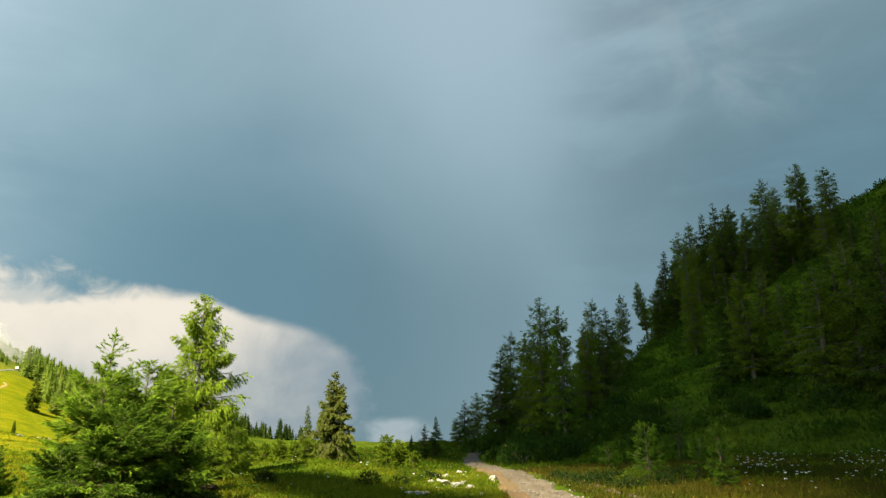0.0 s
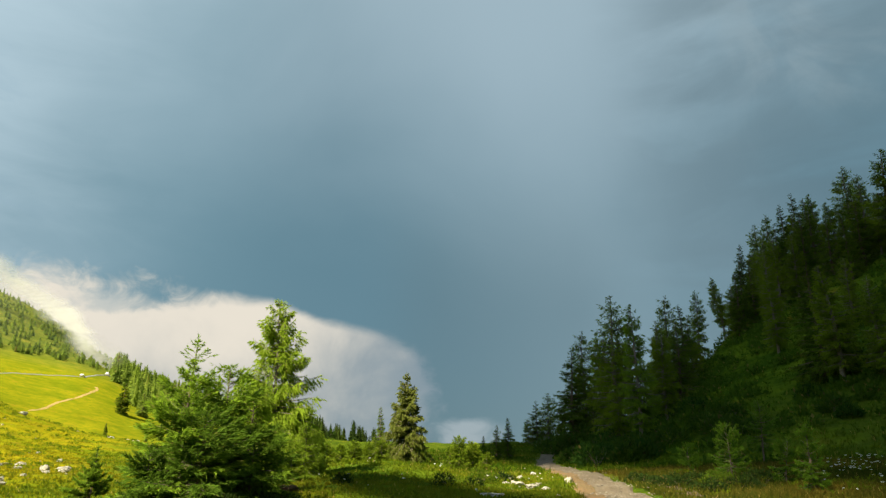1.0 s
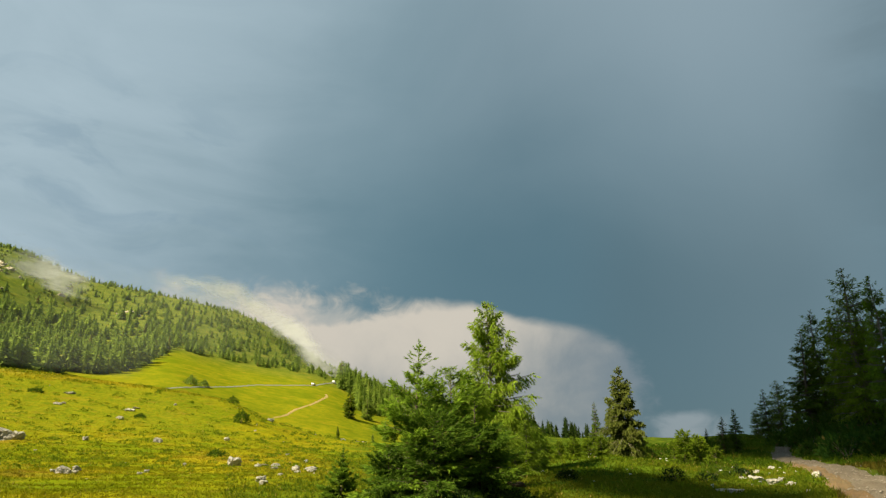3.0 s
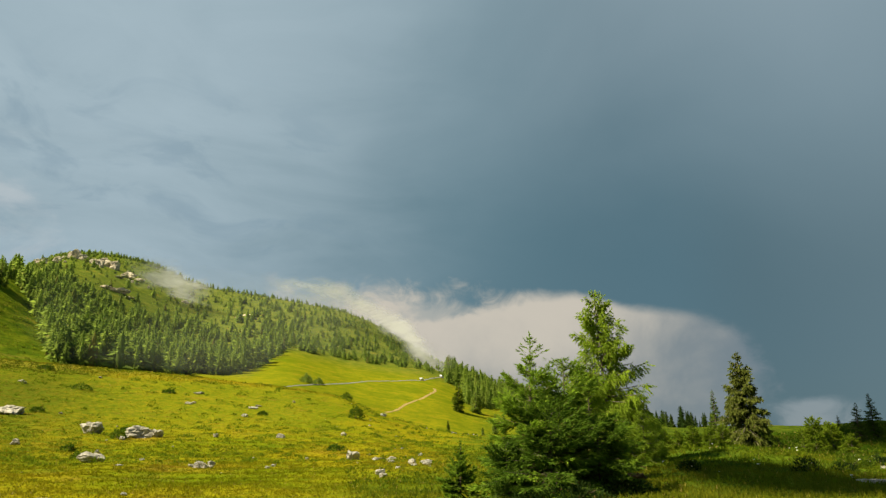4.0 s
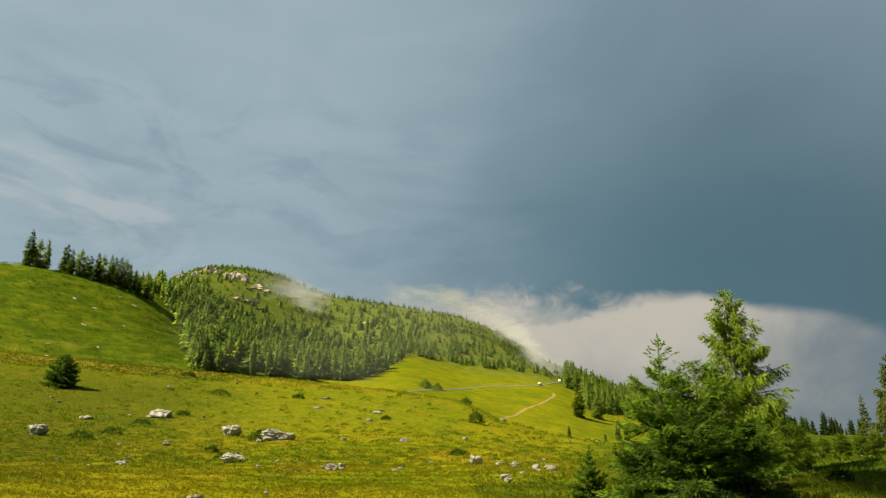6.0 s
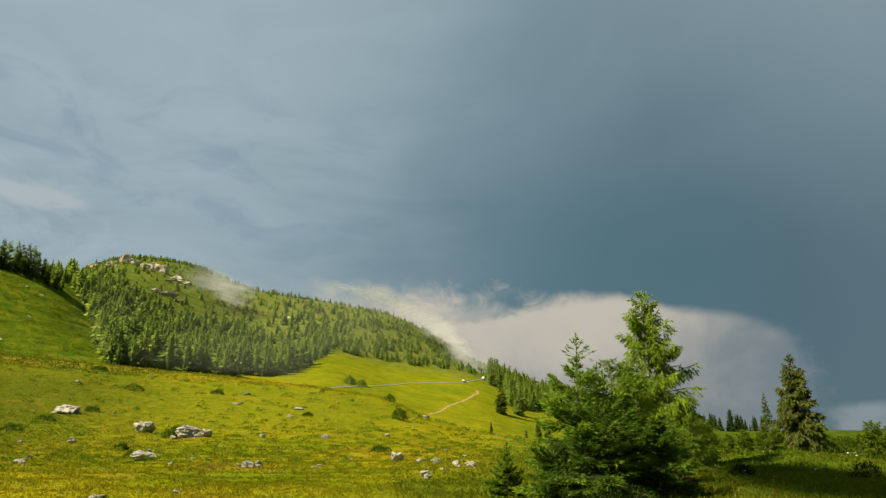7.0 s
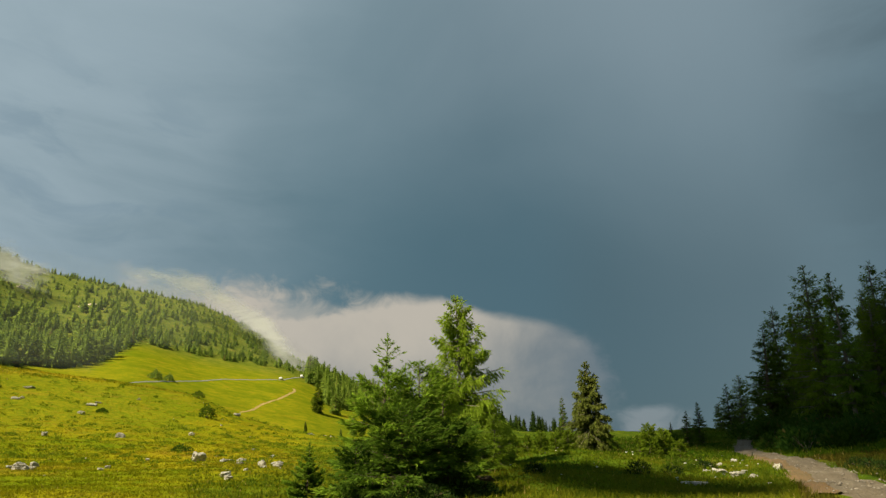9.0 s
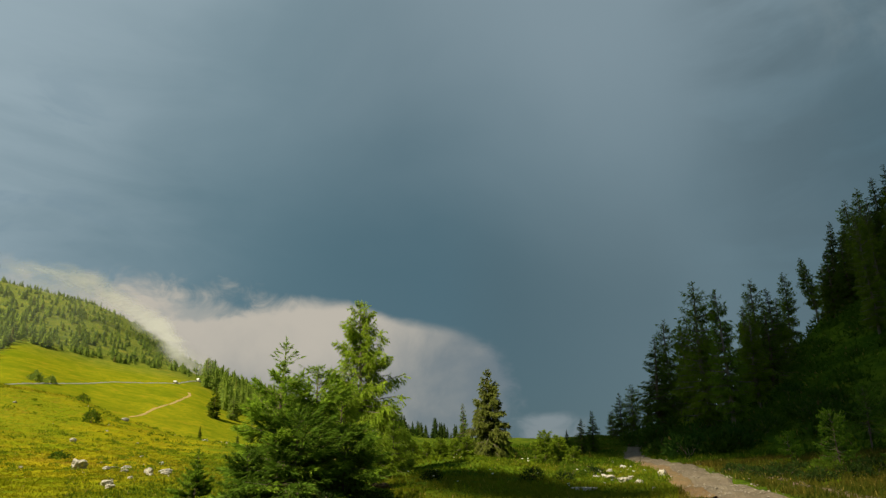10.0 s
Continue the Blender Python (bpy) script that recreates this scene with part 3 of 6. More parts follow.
def mesh_object(name, verts, faces, mat, parent=None, label="", smooth=False, shoot=None):
    data = bpy.data.meshes.new(name)
    verts, faces = np.asarray(verts, np.float32), np.asarray(faces, np.int32)
    data.vertices.add(len(verts))
    data.vertices.foreach_set("co", verts.ravel())
    count, k = faces.shape
    data.loops.add(count * k)
    data.loops.foreach_set("vertex_index", faces.ravel())
    data.polygons.add(count)
    data.polygons.foreach_set("loop_start", np.arange(0, count * k, k, dtype=np.int32))
    if smooth:
        data.polygons.foreach_set("use_smooth", np.ones(count, bool))
    data.update(calc_edges=True)
    data.validate()
    data.materials.append(mat)
    if shoot is not None:
        layer = data.attributes.new("shoot", "FLOAT", "POINT")
        layer.data.foreach_set("value", np.asarray(shoot, np.float32))
    ob = new(name, data)
    if parent is not None:
        ob.parent = parent
    if label:
        ob["label"] = label
    return ob


def part(name, bm, mat, parent, label=""):
    """Links a bmesh as one mesh object under a thing or a part."""
    data = bpy.data.meshes.new(name)
    bm.to_mesh(data)
    bm.free()
    data.materials.append(mat)
    ob = new(name, data)
    ob.parent = parent
    if label:
        ob["label"] = label
    return ob


def build_ground():
    na, nr = len(AZ), len(RR)
    a = np.radians(AZ[:-1])
    x, y = -np.sin(a)[:, None] * RR, np.cos(a)[:, None] * RR
    z = LAND[:-1] + bumps(x, y)
    verts = np.stack([x, y, z], -1).reshape(-1, 3)
    i, j = np.meshgrid(np.arange(na - 1), np.arange(nr - 1), indexing="ij")
    k = (i + 1) % (na - 1)
    quads = np.stack([i * nr + j, i * nr + j + 1, k * nr + j + 1, k * nr + j], -1).reshape(-1, 4)[:, ::-1]
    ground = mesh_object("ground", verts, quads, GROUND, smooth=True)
    tagged(ground, "rolling alpine pasture with golden and green grass", "ground", kind="structure")


build_ground()


def ribbon(name, line, width, mat, label, lift=0.05, across=6, seed=1, rut=0.0):
    """A strip of road laid on the ground along (azimuth, distance) points, with ragged sides."""
    pts = np.array([spot(a, r)[:2] for a, r in line])
    t = np.concatenate([[0], np.cumsum(np.hypot(*np.diff(pts, axis=0).T))])
    s = np.linspace(0, t[-1], max(int(t[-1] / (width * 0.25)), 20))
    k = np.exp(-0.5 * (np.arange(-8, 9) / 3.5) ** 2)
    k /= k.sum()
    line_xy = np.stack([np.convolve(np.pad(np.interp(s, t, pts[:, n]), 8, mode="reflect", reflect_type="odd"), k, "valid") for n in range(2)], -1)
    d = np.gradient(line_xy, axis=0)
    d /= np.linalg.norm(d, axis=1)[:, None]
    side = np.stack([-d[:, 1], d[:, 0]], -1)
    rng = np.random.default_rng(seed)
    w = np.linspace(-0.5, 0.5, across + 1)
    rag = 1 + rng.normal(0, 0.06, (len(s), 2)) + 0.1 * np.sin(s / width * 0.9)[:, None]
    off = w[None] * np.where(w < 0, rag[:, :1], rag[:, 1:]) * width
    xy = line_xy[:, None] + off[..., None] * side[:, None]
    z = height(xy[..., 0], xy[..., 1]) + (lift + 0.04) * (1 - (2 * np.abs(w)) ** 6)[None] - 0.04 + 0.02 * np.sin(w * 14)[None]
    # Wheel ruts and washed-out ledges across the strip.
    z = z - rut * (np.exp(-((np.abs(w) - 0.24) / 0.09) ** 2)[None] + 0.6 * np.sin(xy[..., 0] * 3.1 + 2 * np.sin(xy[..., 1] * 2.3)) * np.sin(xy[..., 1] * 4.3 + xy[..., 0]) + 0.35 * rng.random(z.shape))
    verts = np.concatenate([xy, z[..., None]], -1).reshape(-1, 3)
    n, m = len(s), across + 1
    i, j = np.meshgrid(np.arange(n - 1), np.arange(m - 1), indexing="ij")
    quads = np.stack([i * m + j, (i + 1) * m + j, (i + 1) * m + j + 1, i * m + j + 1], -1).reshape(-1, 4)
    ob = mesh_object(name, verts, quads, mat, smooth=True)
    return tagged(ob, label, "road", kind="structure")


ROAD_LINE = [(-32, 8), (-20, 13), (-9.6, 20), (-8.3, 24), (-7.1, 30), (-6.2, 38), (-4.3, 46), (-3.1, 54), (-2.4, 64), (-2.4, 76), (-2.7, 90), (-3.3, 106), (-4.7, 125)]
VERGE_LINE = [(a + math.degrees(1.05 / r), r) for a, r in ROAD_LINE[2:8]]
ribbon("road_gravel", ROAD_LINE, 1.6, GRAVEL, "pale rutted gravel cart road winding over the rise", 0.09, across=16, rut=0.035)
ribbon("road_verge", VERGE_LINE, 0.9, VERGE, "trampled orange-brown verge of the cart road", 0.07, seed=6, rut=0.02)
# Dark strip drawn for the bank's undercut shade, in bare earth colour.
ribbon("road_bank", [(-20, 17), (-16.4, 20), (-13.4, 24), (-10.9, 30), (-9.2, 36)], 0.55, EARTH, "dark eroded earth bank beside the cart road", 0.07, seed=4)
ribbon("road_far", [(45, 292), (43.8, 301), (42.2, 321), (37.6, 386), (33.0, 433), (31.6, 488), (30.5, 520)], 1.05, TARMAC, "pale tarmac road crossing the far pasture", 0.2)
ribbon("track_clay", [(36.2, 283), (35.3, 293), (34.4, 318), (33.2, 344), (32.5, 370), (32.05, 390), (32.15, 399)], 1.5, CLAY, "bare clay track climbing the far pasture", 0.1)


def off_road(x, y, half=1.05):
    clear = np.ones(len(x), bool)
    for line, reach in ((ROAD_LINE, half), (VERGE_LINE, 0.28 * half)):
        line = np.array([spot(a, r)[:2] for a, r in line])
        for p, q in zip(line[:-1], line[1:]):
            d = q - p
            t = np.clip(((x - p[0]) * d[0] + (y - p[1]) * d[1]) / (d @ d), 0, 1)
            clear &= np.hypot(x - p[0] - t * d[0], y - p[1] - t * d[1]) > reach
    return clear


# ---- trees ----
def rhombs(o, d, length, width, rng):
    """Small leaf-shaped blades from origins, directions, lengths and widths."""
    d = d / np.maximum(np.linalg.norm(d, axis=1), 1e-6)[:, None]
    side = np.cross(d, rng.normal(size=d.shape))
    side /= np.maximum(np.linalg.norm(side, axis=1), 1e-6)[:, None]
    mid = o + d * (length * 0.45)[:, None]
    v = np.stack([o, mid + side * (width / 2)[:, None], o + d * length[:, None], mid - side * (width / 2)[:, None]], 1)
    return v.reshape(-1, 3), np.arange(len(o) * 4).reshape(-1, 4)


def tubes(paths, radii, sides):
    """Tapered tubes along paths of equal length: (n, k, 3) and (n, k)."""
    n, k, _ = paths.shape
    d = np.gradient(paths, axis=1)
    d /= np.maximum(np.linalg.norm(d, axis=2), 1e-6)[..., None]
    ref = np.where(np.abs(d[..., 2:]) > 0.9, [[[1.0, 0, 0]]], [[[0, 0, 1.0]]])
    u = np.cross(d, ref)
    u /= np.linalg.norm(u, axis=2)[..., None]
    v = np.cross(d, u)
    a = np.linspace(0, 2 * np.pi, sides, endpoint=False)
    p = paths[:, :, None] + radii[..., None, None] * (np.cos(a)[:, None] * u[:, :, None] + np.sin(a)[:, None] * v[:, :, None])
    i, j, s = np.meshgrid(np.arange(n), np.arange(k - 1), np.arange(sides), indexing="ij")
    base = (i * k + j) * sides
    q = np.stack([base + s, base + (s + 1) % sides, base + sides + (s + 1) % sides, base + sides + s], -1).reshape(-1, 4)
    return p.reshape(-1, 3), q


def conifer_mesh(h, spread, whorls, per, twigs, needles, size, seed, bare=0.08, power=0.85, rise=0.35, droop=0.5, hang=0.2, gaps=0.0, lean=0.0, leader=0.0, broad=1.0, jitter=0.35, spire=0.0, tips=0, inner=0.06, thin_at=None, splay=0.3):
    """Trunk and crown arrays of a conifer of height h whose foot is at the origin."""
    rng = np.random.default_rng(seed)
    zt = np.linspace(0, 1, 10)
    bend = lean * h * (zt ** 1.5) + 0.01 * h * np.sin(zt * 5 + seed)
    path = np.stack([bend, 0.008 * h * np.sin(zt * 4 + seed * 2), zt * h - 0.15], -1)[None]
    trunk_v, trunk_f = tubes(path, (0.016 * h * (1 - zt) ** 0.9 + 0.0012 * h)[None], 8)
    u = np.repeat(((np.arange(whorls) + 0.5) / whorls) ** 1.2, per)
    u = np.clip(u + rng.normal(0, jitter / whorls, len(u)), 0, 1)
    if gaps:
        keep = rng.random(len(u)) > gaps * (0.4 + np.sin(u * 17 + seed) * 0.6)
        u = u[keep]
    n = len(u)
    phi = rng.uniform(0, 2 * np.pi, n)
    z0 = h * (bare + (1 - bare - leader) * u)
    lumpy = 1 + 0.14 * np.sin(phi * 2 + u * 9 + seed) + 0.16 * np.sin(phi * 3 - u * 21)
    length = spread * ((1 - u) ** power) * lumpy * rng.uniform(0.7, 1.12, n) + 0.005 * h
    length *= np.clip(0.62 + u * 2.2, 0, 1)
    if spire:
        # Thin top whorls round the leader carry needles on the limbs alone.
        k = np.repeat(np.arange(5), 6)
        z0 = np.concatenate([z0, h * (1 - leader * 1.15 + leader * 1.15 * (k + 0.2) / 5.4)])
        length = np.concatenate([length, spire * (1 - 0.21 * k) * rng.uniform(0.75, 1.15, 30)])
        u, phi = np.concatenate([u, np.full(30, 1.0)]), np.concatenate([phi, rng.uniform(0, 2 * np.pi, 30)])
        n += 30
    out = np.stack([np.cos(phi), np.sin(phi), np.zeros(n)], -1)
    s = np.linspace(0, 1, 6)
    slope = rise * (2.0 * u - 0.75) + rng.normal(0, 0.1, n)
    thin = np.ones(n)
    if spire:
        slope[-30:] = rng.uniform(0.3, 0.65, 30) + 0.08 * np.repeat(np.arange(5), 6)
        thin[-30:] = 0.3
    zc = length[:, None] * (slope[:, None] * s - droop * (1 - u)[:, None] * s * s + 0.28 * np.where(thin < 1, 0.25, 1.0)[:, None] * s ** 3)
    base = np.stack([np.interp(z0 / h, zt, path[0, :, 0]), np.interp(z0 / h, zt, path[0, :, 1]), z0], -1)
    spine = base[:, None] + out[:, None] * (length[:, None] * s)[..., None]
    spine[..., 2] += zc
    few = [0, 2, 5]
    limb_v, limb_f = tubes(spine[:, few], (0.0035 * h * (1 - s[few]) + 0.0007 * h)[None] * ((0.35 + length / spread) * thin)[:, None], 3)
    # Twigs leave the limbs sideways and hang a little.
    count = np.maximum((twigs * (0.06 + 0.94 * length / spread)).astype(int), 1)
    if thin_at:
        # A stretch of the crown where the boughs have lost most of their needles.
        count = np.where((u > thin_at[0]) & (u < thin_at[1]), np.maximum(count // 3, 1), count)
    if spire:
        count[-30:] = 2
    b = np.repeat(np.arange(n), count)
    m = len(b)
    f = rng.uniform(inner, 1.0, m)
    q = f * 5
    q0 = np.minimum(q.astype(int), 4)
    p = spine[b, q0] + (spine[b, q0 + 1] - spine[b, q0]) * (q - q0)[:, None]
    along = spine[b, q0 + 1] - spine[b, q0]
    along /= np.linalg.norm(along, axis=1)[:, None]
    sideways = np.cross(along, [0, 0, 1.0]) * np.where(rng.random(m) < 0.5, -1, 1)[:, None]
    td = along * rng.uniform(0.5, 1.0, m)[:, None] + sideways * rng.uniform(0.2, 0.95, m)[:, None]
    td[:, 2] -= hang * rng.uniform(0.2, 1.6, m)
    td[:, 2] += rng.normal(0, 0.12, m)
    td /= np.linalg.norm(td, axis=1)[:, None]
    tl = length[b] * 0.36 * (1.15 - 0.75 * f) + size * 0.5 * np.clip(length[b] / spread * 2, 0.25, 1)
    c = np.repeat(np.arange(m), needles)
    g = rng.uniform(0, 1, len(c))
    o = p[c] + td[c] * (tl[c] * g)[:, None]
    nd = td[c] + rng.normal(0, splay, (len(c), 3))
    nd[:, 2] -= hang * 0.6
    fine = (0.4 + 0.6 * np.clip(length[b][c] / spread * 1.8, 0, 1)) * size
    crown_v, crown_f = rhombs(o, nd, fine * rng.uniform(0.6, 1.25, len(c)), fine * rng.uniform(0.16, 0.34, len(c)) * broad, rng)
    # Needle tone climbs from trunk and twig base out to the tips.
    tip_tone = np.repeat(np.clip(0.15 + 0.85 * (0.6 * f[c] + 0.4 * g), 0, 1), 4)
    if tips:
        # Needles set closely along the limbs and the leader give slim pointed shoots.
        axes = np.concatenate([spine, np.interp(np.linspace(0.7, 1, 6), zt, path[0, :, 0])[None, :, None] * [1, 0, 0] + np.stack([0 * s, 0 * s, h * (0.7 + 0.3 * s)], -1)[None]])
        run = np.linalg.norm(axes[:, -1] - axes[:, 0], axis=1)
        slim = np.ones(len(axes))
        if spire:
            slim[-31:-1] = 0.5
        b = np.repeat(np.arange(len(axes)), np.maximum((tips * run / size * slim ** 0.5).astype(int), 3))
        q = rng.uniform(1.0, 4.999, len(b))
        q0 = q.astype(int)
        way = axes[b, q0 + 1] - axes[b, q0]
        o = axes[b, q0] + way * (q - q0)[:, None]
        way /= np.linalg.norm(way, axis=1)[:, None]
        nv, nf = rhombs(o, way + rng.normal(0, 0.4, o.shape), slim[b] * size * rng.uniform(0.5, 0.9, len(b)), slim[b] * size * rng.uniform(0.14, 0.26, len(b)) * broad, rng)
        crown_f = np.concatenate([crown_f, nf + len(crown_v)])
        crown_v = np.concatenate([crown_v, nv])
        tip_tone = np.concatenate([tip_tone, np.full(len(nv), 1.0)])
    wood_v = np.concatenate([trunk_v, limb_v])
    wood_f = np.concatenate([trunk_f, limb_f + len(trunk_v)])
    return wood_v, wood_f, crown_v, crown_f, tip_tone


def conifer(name, h, spread, mat, label, category, group="", place=None, turn=0.0, bark=None, **shape):
    wood_v, wood_f, crown_v, crown_f, tip_tone = conifer_mesh(h, spread, **shape)
    tree = new(name)
    mesh_object("trunk", wood_v, wood_f, bark or BARK, tree, smooth=True)
    mesh_object("crown", crown_v, crown_f, mat, tree, shoot=tip_tone)
    tagged(tree, label, category, group)
    if place:
        tree.matrix_basis = pose(*place, rz=turn)
    return tree


def tree_height(az, r, top):
    return EYE + r * math.tan(radians(top)) - spot(az, r)[2]


# The clump in front: a tall larch, two young spruces before it and low growth at their feet.
def front_clump():
    conifer("larch", tree_height(19.4, 33, 13.2), 2.5, LARCH, "bright green larch with drooping sunlit twigs on the knoll", "tree", place=spot(19.4, 33), turn=40,
            whorls=27, per=9, twigs=60, needles=15, size=0.18, broad=0.72, splay=0.22, seed=5, bare=0.04, power=0.7, rise=0.45, droop=0.5, hang=0.95, gaps=0.22, jitter=0.28, tips=7, thin_at=(0.52, 0.58), bark=BARK_PALE)
    conifer("spruce", tree_height(25.6, 20.2, 10.0), 1.85, YOUNG, "young green spruce with a thin spiky leader", "tree", place=spot(25.6, 20.2), turn=10,
            whorls=12, per=9, twigs=50, needles=9, size=0.19, broad=0.62, splay=0.2, seed=8, inner=0.3, bare=0.03, power=0.88, rise=0.5, droop=0.3, hang=0.12, leader=0.15, gaps=0.12, jitter=0.3, spire=0.42, tips=9)
    conifer("spruce", tree_height(22.7, 21.5, 7.9), 1.95, YOUNG, "dense young spruce beside the larch", "tree", place=spot(22.9, 21.5), turn=80,
            whorls=12, per=9, twigs=50, needles=9, size=0.19, broad=0.62, splay=0.2, seed=13, inner=0.3, bare=0.02, power=0.6, rise=0.5, droop=0.4, hang=0.25, leader=0.07, gaps=0.12, jitter=0.35, spire=0.4, tips=9)
    conifer("larch", tree_height(20.9, 25, 6.0), 1.6, LARCH, "bushy larch with hanging twigs inside the clump", "tree", place=spot(20.9, 25), turn=35,
            whorls=14, per=8, twigs=44, needles=10, size=0.16, broad=0.6, splay=0.22, seed=16, inner=0.2, bare=0.02, power=0.45, rise=0.5, droop=0.4, hang=0.9, jitter=0.9, tips=6)
    conifer("spruce", tree_height(24.4, 19.6, 4.6), 1.6, SPRUCE_YOUNG, "dark low spruce grown into the clump", "tree", place=spot(24.4, 19.6), turn=140,
            whorls=12, per=9, twigs=46, needles=9, size=0.16, broad=0.62, splay=0.2, seed=14, inner=0.3, bare=0.02, power=0.5, rise=0.55, droop=0.35, hang=0.15, leader=0.05, jitter=0.8, tips=9)
    conifer("spruce", tree_height(20.6, 21, 2.9), 1.35, SPRUCE_YOUNG, "low dark spruce with branches down to the grass", "tree", place=spot(20.6, 21), turn=20,
            whorls=11, per=9, twigs=46, needles=9, size=0.16, broad=0.62, splay=0.2, seed=17, inner=0.3, bare=0.02, power=0.5, rise=0.45, droop=0.4, hang=0.15, jitter=0.8, tips=9)
    conifer("spruce", tree_height(27.9, 19.5, 1.6), 0.95, SPRUCE_YOUNG, "small bushy spruce at the edge of the clump", "tree", place=spot(27.9, 19.5), turn=20,
            whorls=10, per=8, twigs=44, needles=16, size=0.075, broad=0.8, seed=19, bare=0.02, power=0.6, rise=0.5, droop=0.3, hang=0.25, jitter=0.7, tips=9)
    conifer("larch", tree_height(16.4, 31, 3.6), 0.95, LARCH, "young yellow-green larch beside the tall one", "tree", place=spot(16.6, 31), turn=20,
            whorls=16, per=6, twigs=24, needles=14, size=0.11, broad=0.5, seed=23, bare=0.05, power=0.5, hang=0.7, jitter=0.9, tips=6)
    conifer("spruce", tree_height(31.5, 20.3, 1.7), 0.7, YOUNG, "small upright spruce sapling standing in the pasture", "tree", place=spot(31.5, 20.3), turn=20,
            whorls=10, per=10, twigs=60, needles=14, size=0.08, broad=0.85, splay=0.22, seed=29, bare=0.02, power=0.9, rise=0.6, droop=0.2, hang=0.05, leader=0.2, jitter=0.15, spire=0.16, tips=9)


front_clump()

# Prototypes for the taller trees: built once at 16 m, then copied at other sizes.
FAR_AWAY = (0, -3000, -200)


def prototypes():
    tall = dict(whorls=33, per=6, twigs=32, needles=6)
    made = {
        "spruce": [conifer("spruce", 16, s, SPRUCE, "tall dark green spruce", "tree", place=FAR_AWAY, size=0.34, broad=0.95, seed=k, bare=0.02, power=0.75, rise=0.25, droop=0.55, hang=0.45, gaps=0.06, jitter=0.7, **tall) for s, k in ((2.9, 41), (2.5, 42), (3.2, 43))],
        "larch": [conifer("larch", 16, s, LARCH_OLD, "tall slender larch with a bare lower trunk", "tree", place=FAR_AWAY, size=0.32, broad=0.85, seed=k, bare=b, power=0.58, rise=0.35, droop=0.4, hang=0.8, gaps=0.1, lean=l, jitter=1.1, bark=BARK_PALE, **tall) for s, k, b, l in ((2.6, 51, 0.1, 0.0), (2.2, 52, 0.18, 0.05), (2.9, 53, 0.06, -0.02), (2.2, 54, 0.26, 0.1))],
    }
    return made


PROTO = prototypes()


def stand(kind, pick, az, r, top, wide=1.0, label="", group="", turn=0.0):
    proto = PROTO[kind][pick % len(PROTO[kind])]
    x, y, z = spot(az, r)
    h = EYE + r * math.tan(radians(top)) - z
    ob = copy_thing(proto, pose(x, y, z - 0.1, rz=turn))
    ob.scale = (wide * h / 16, wide * h / 16, h / 16)
    if label:
        ob["label"] = label
    if group:
        ob["group"] = group
    return ob


def uphill(az, low):
    """How far off the slope first rises to an elevation at an azimuth."""
    for r in range(52, 126):
        if math.degrees(math.atan2(spot(az, r)[2] - EYE, r)) >= low:
            return r
    return 122


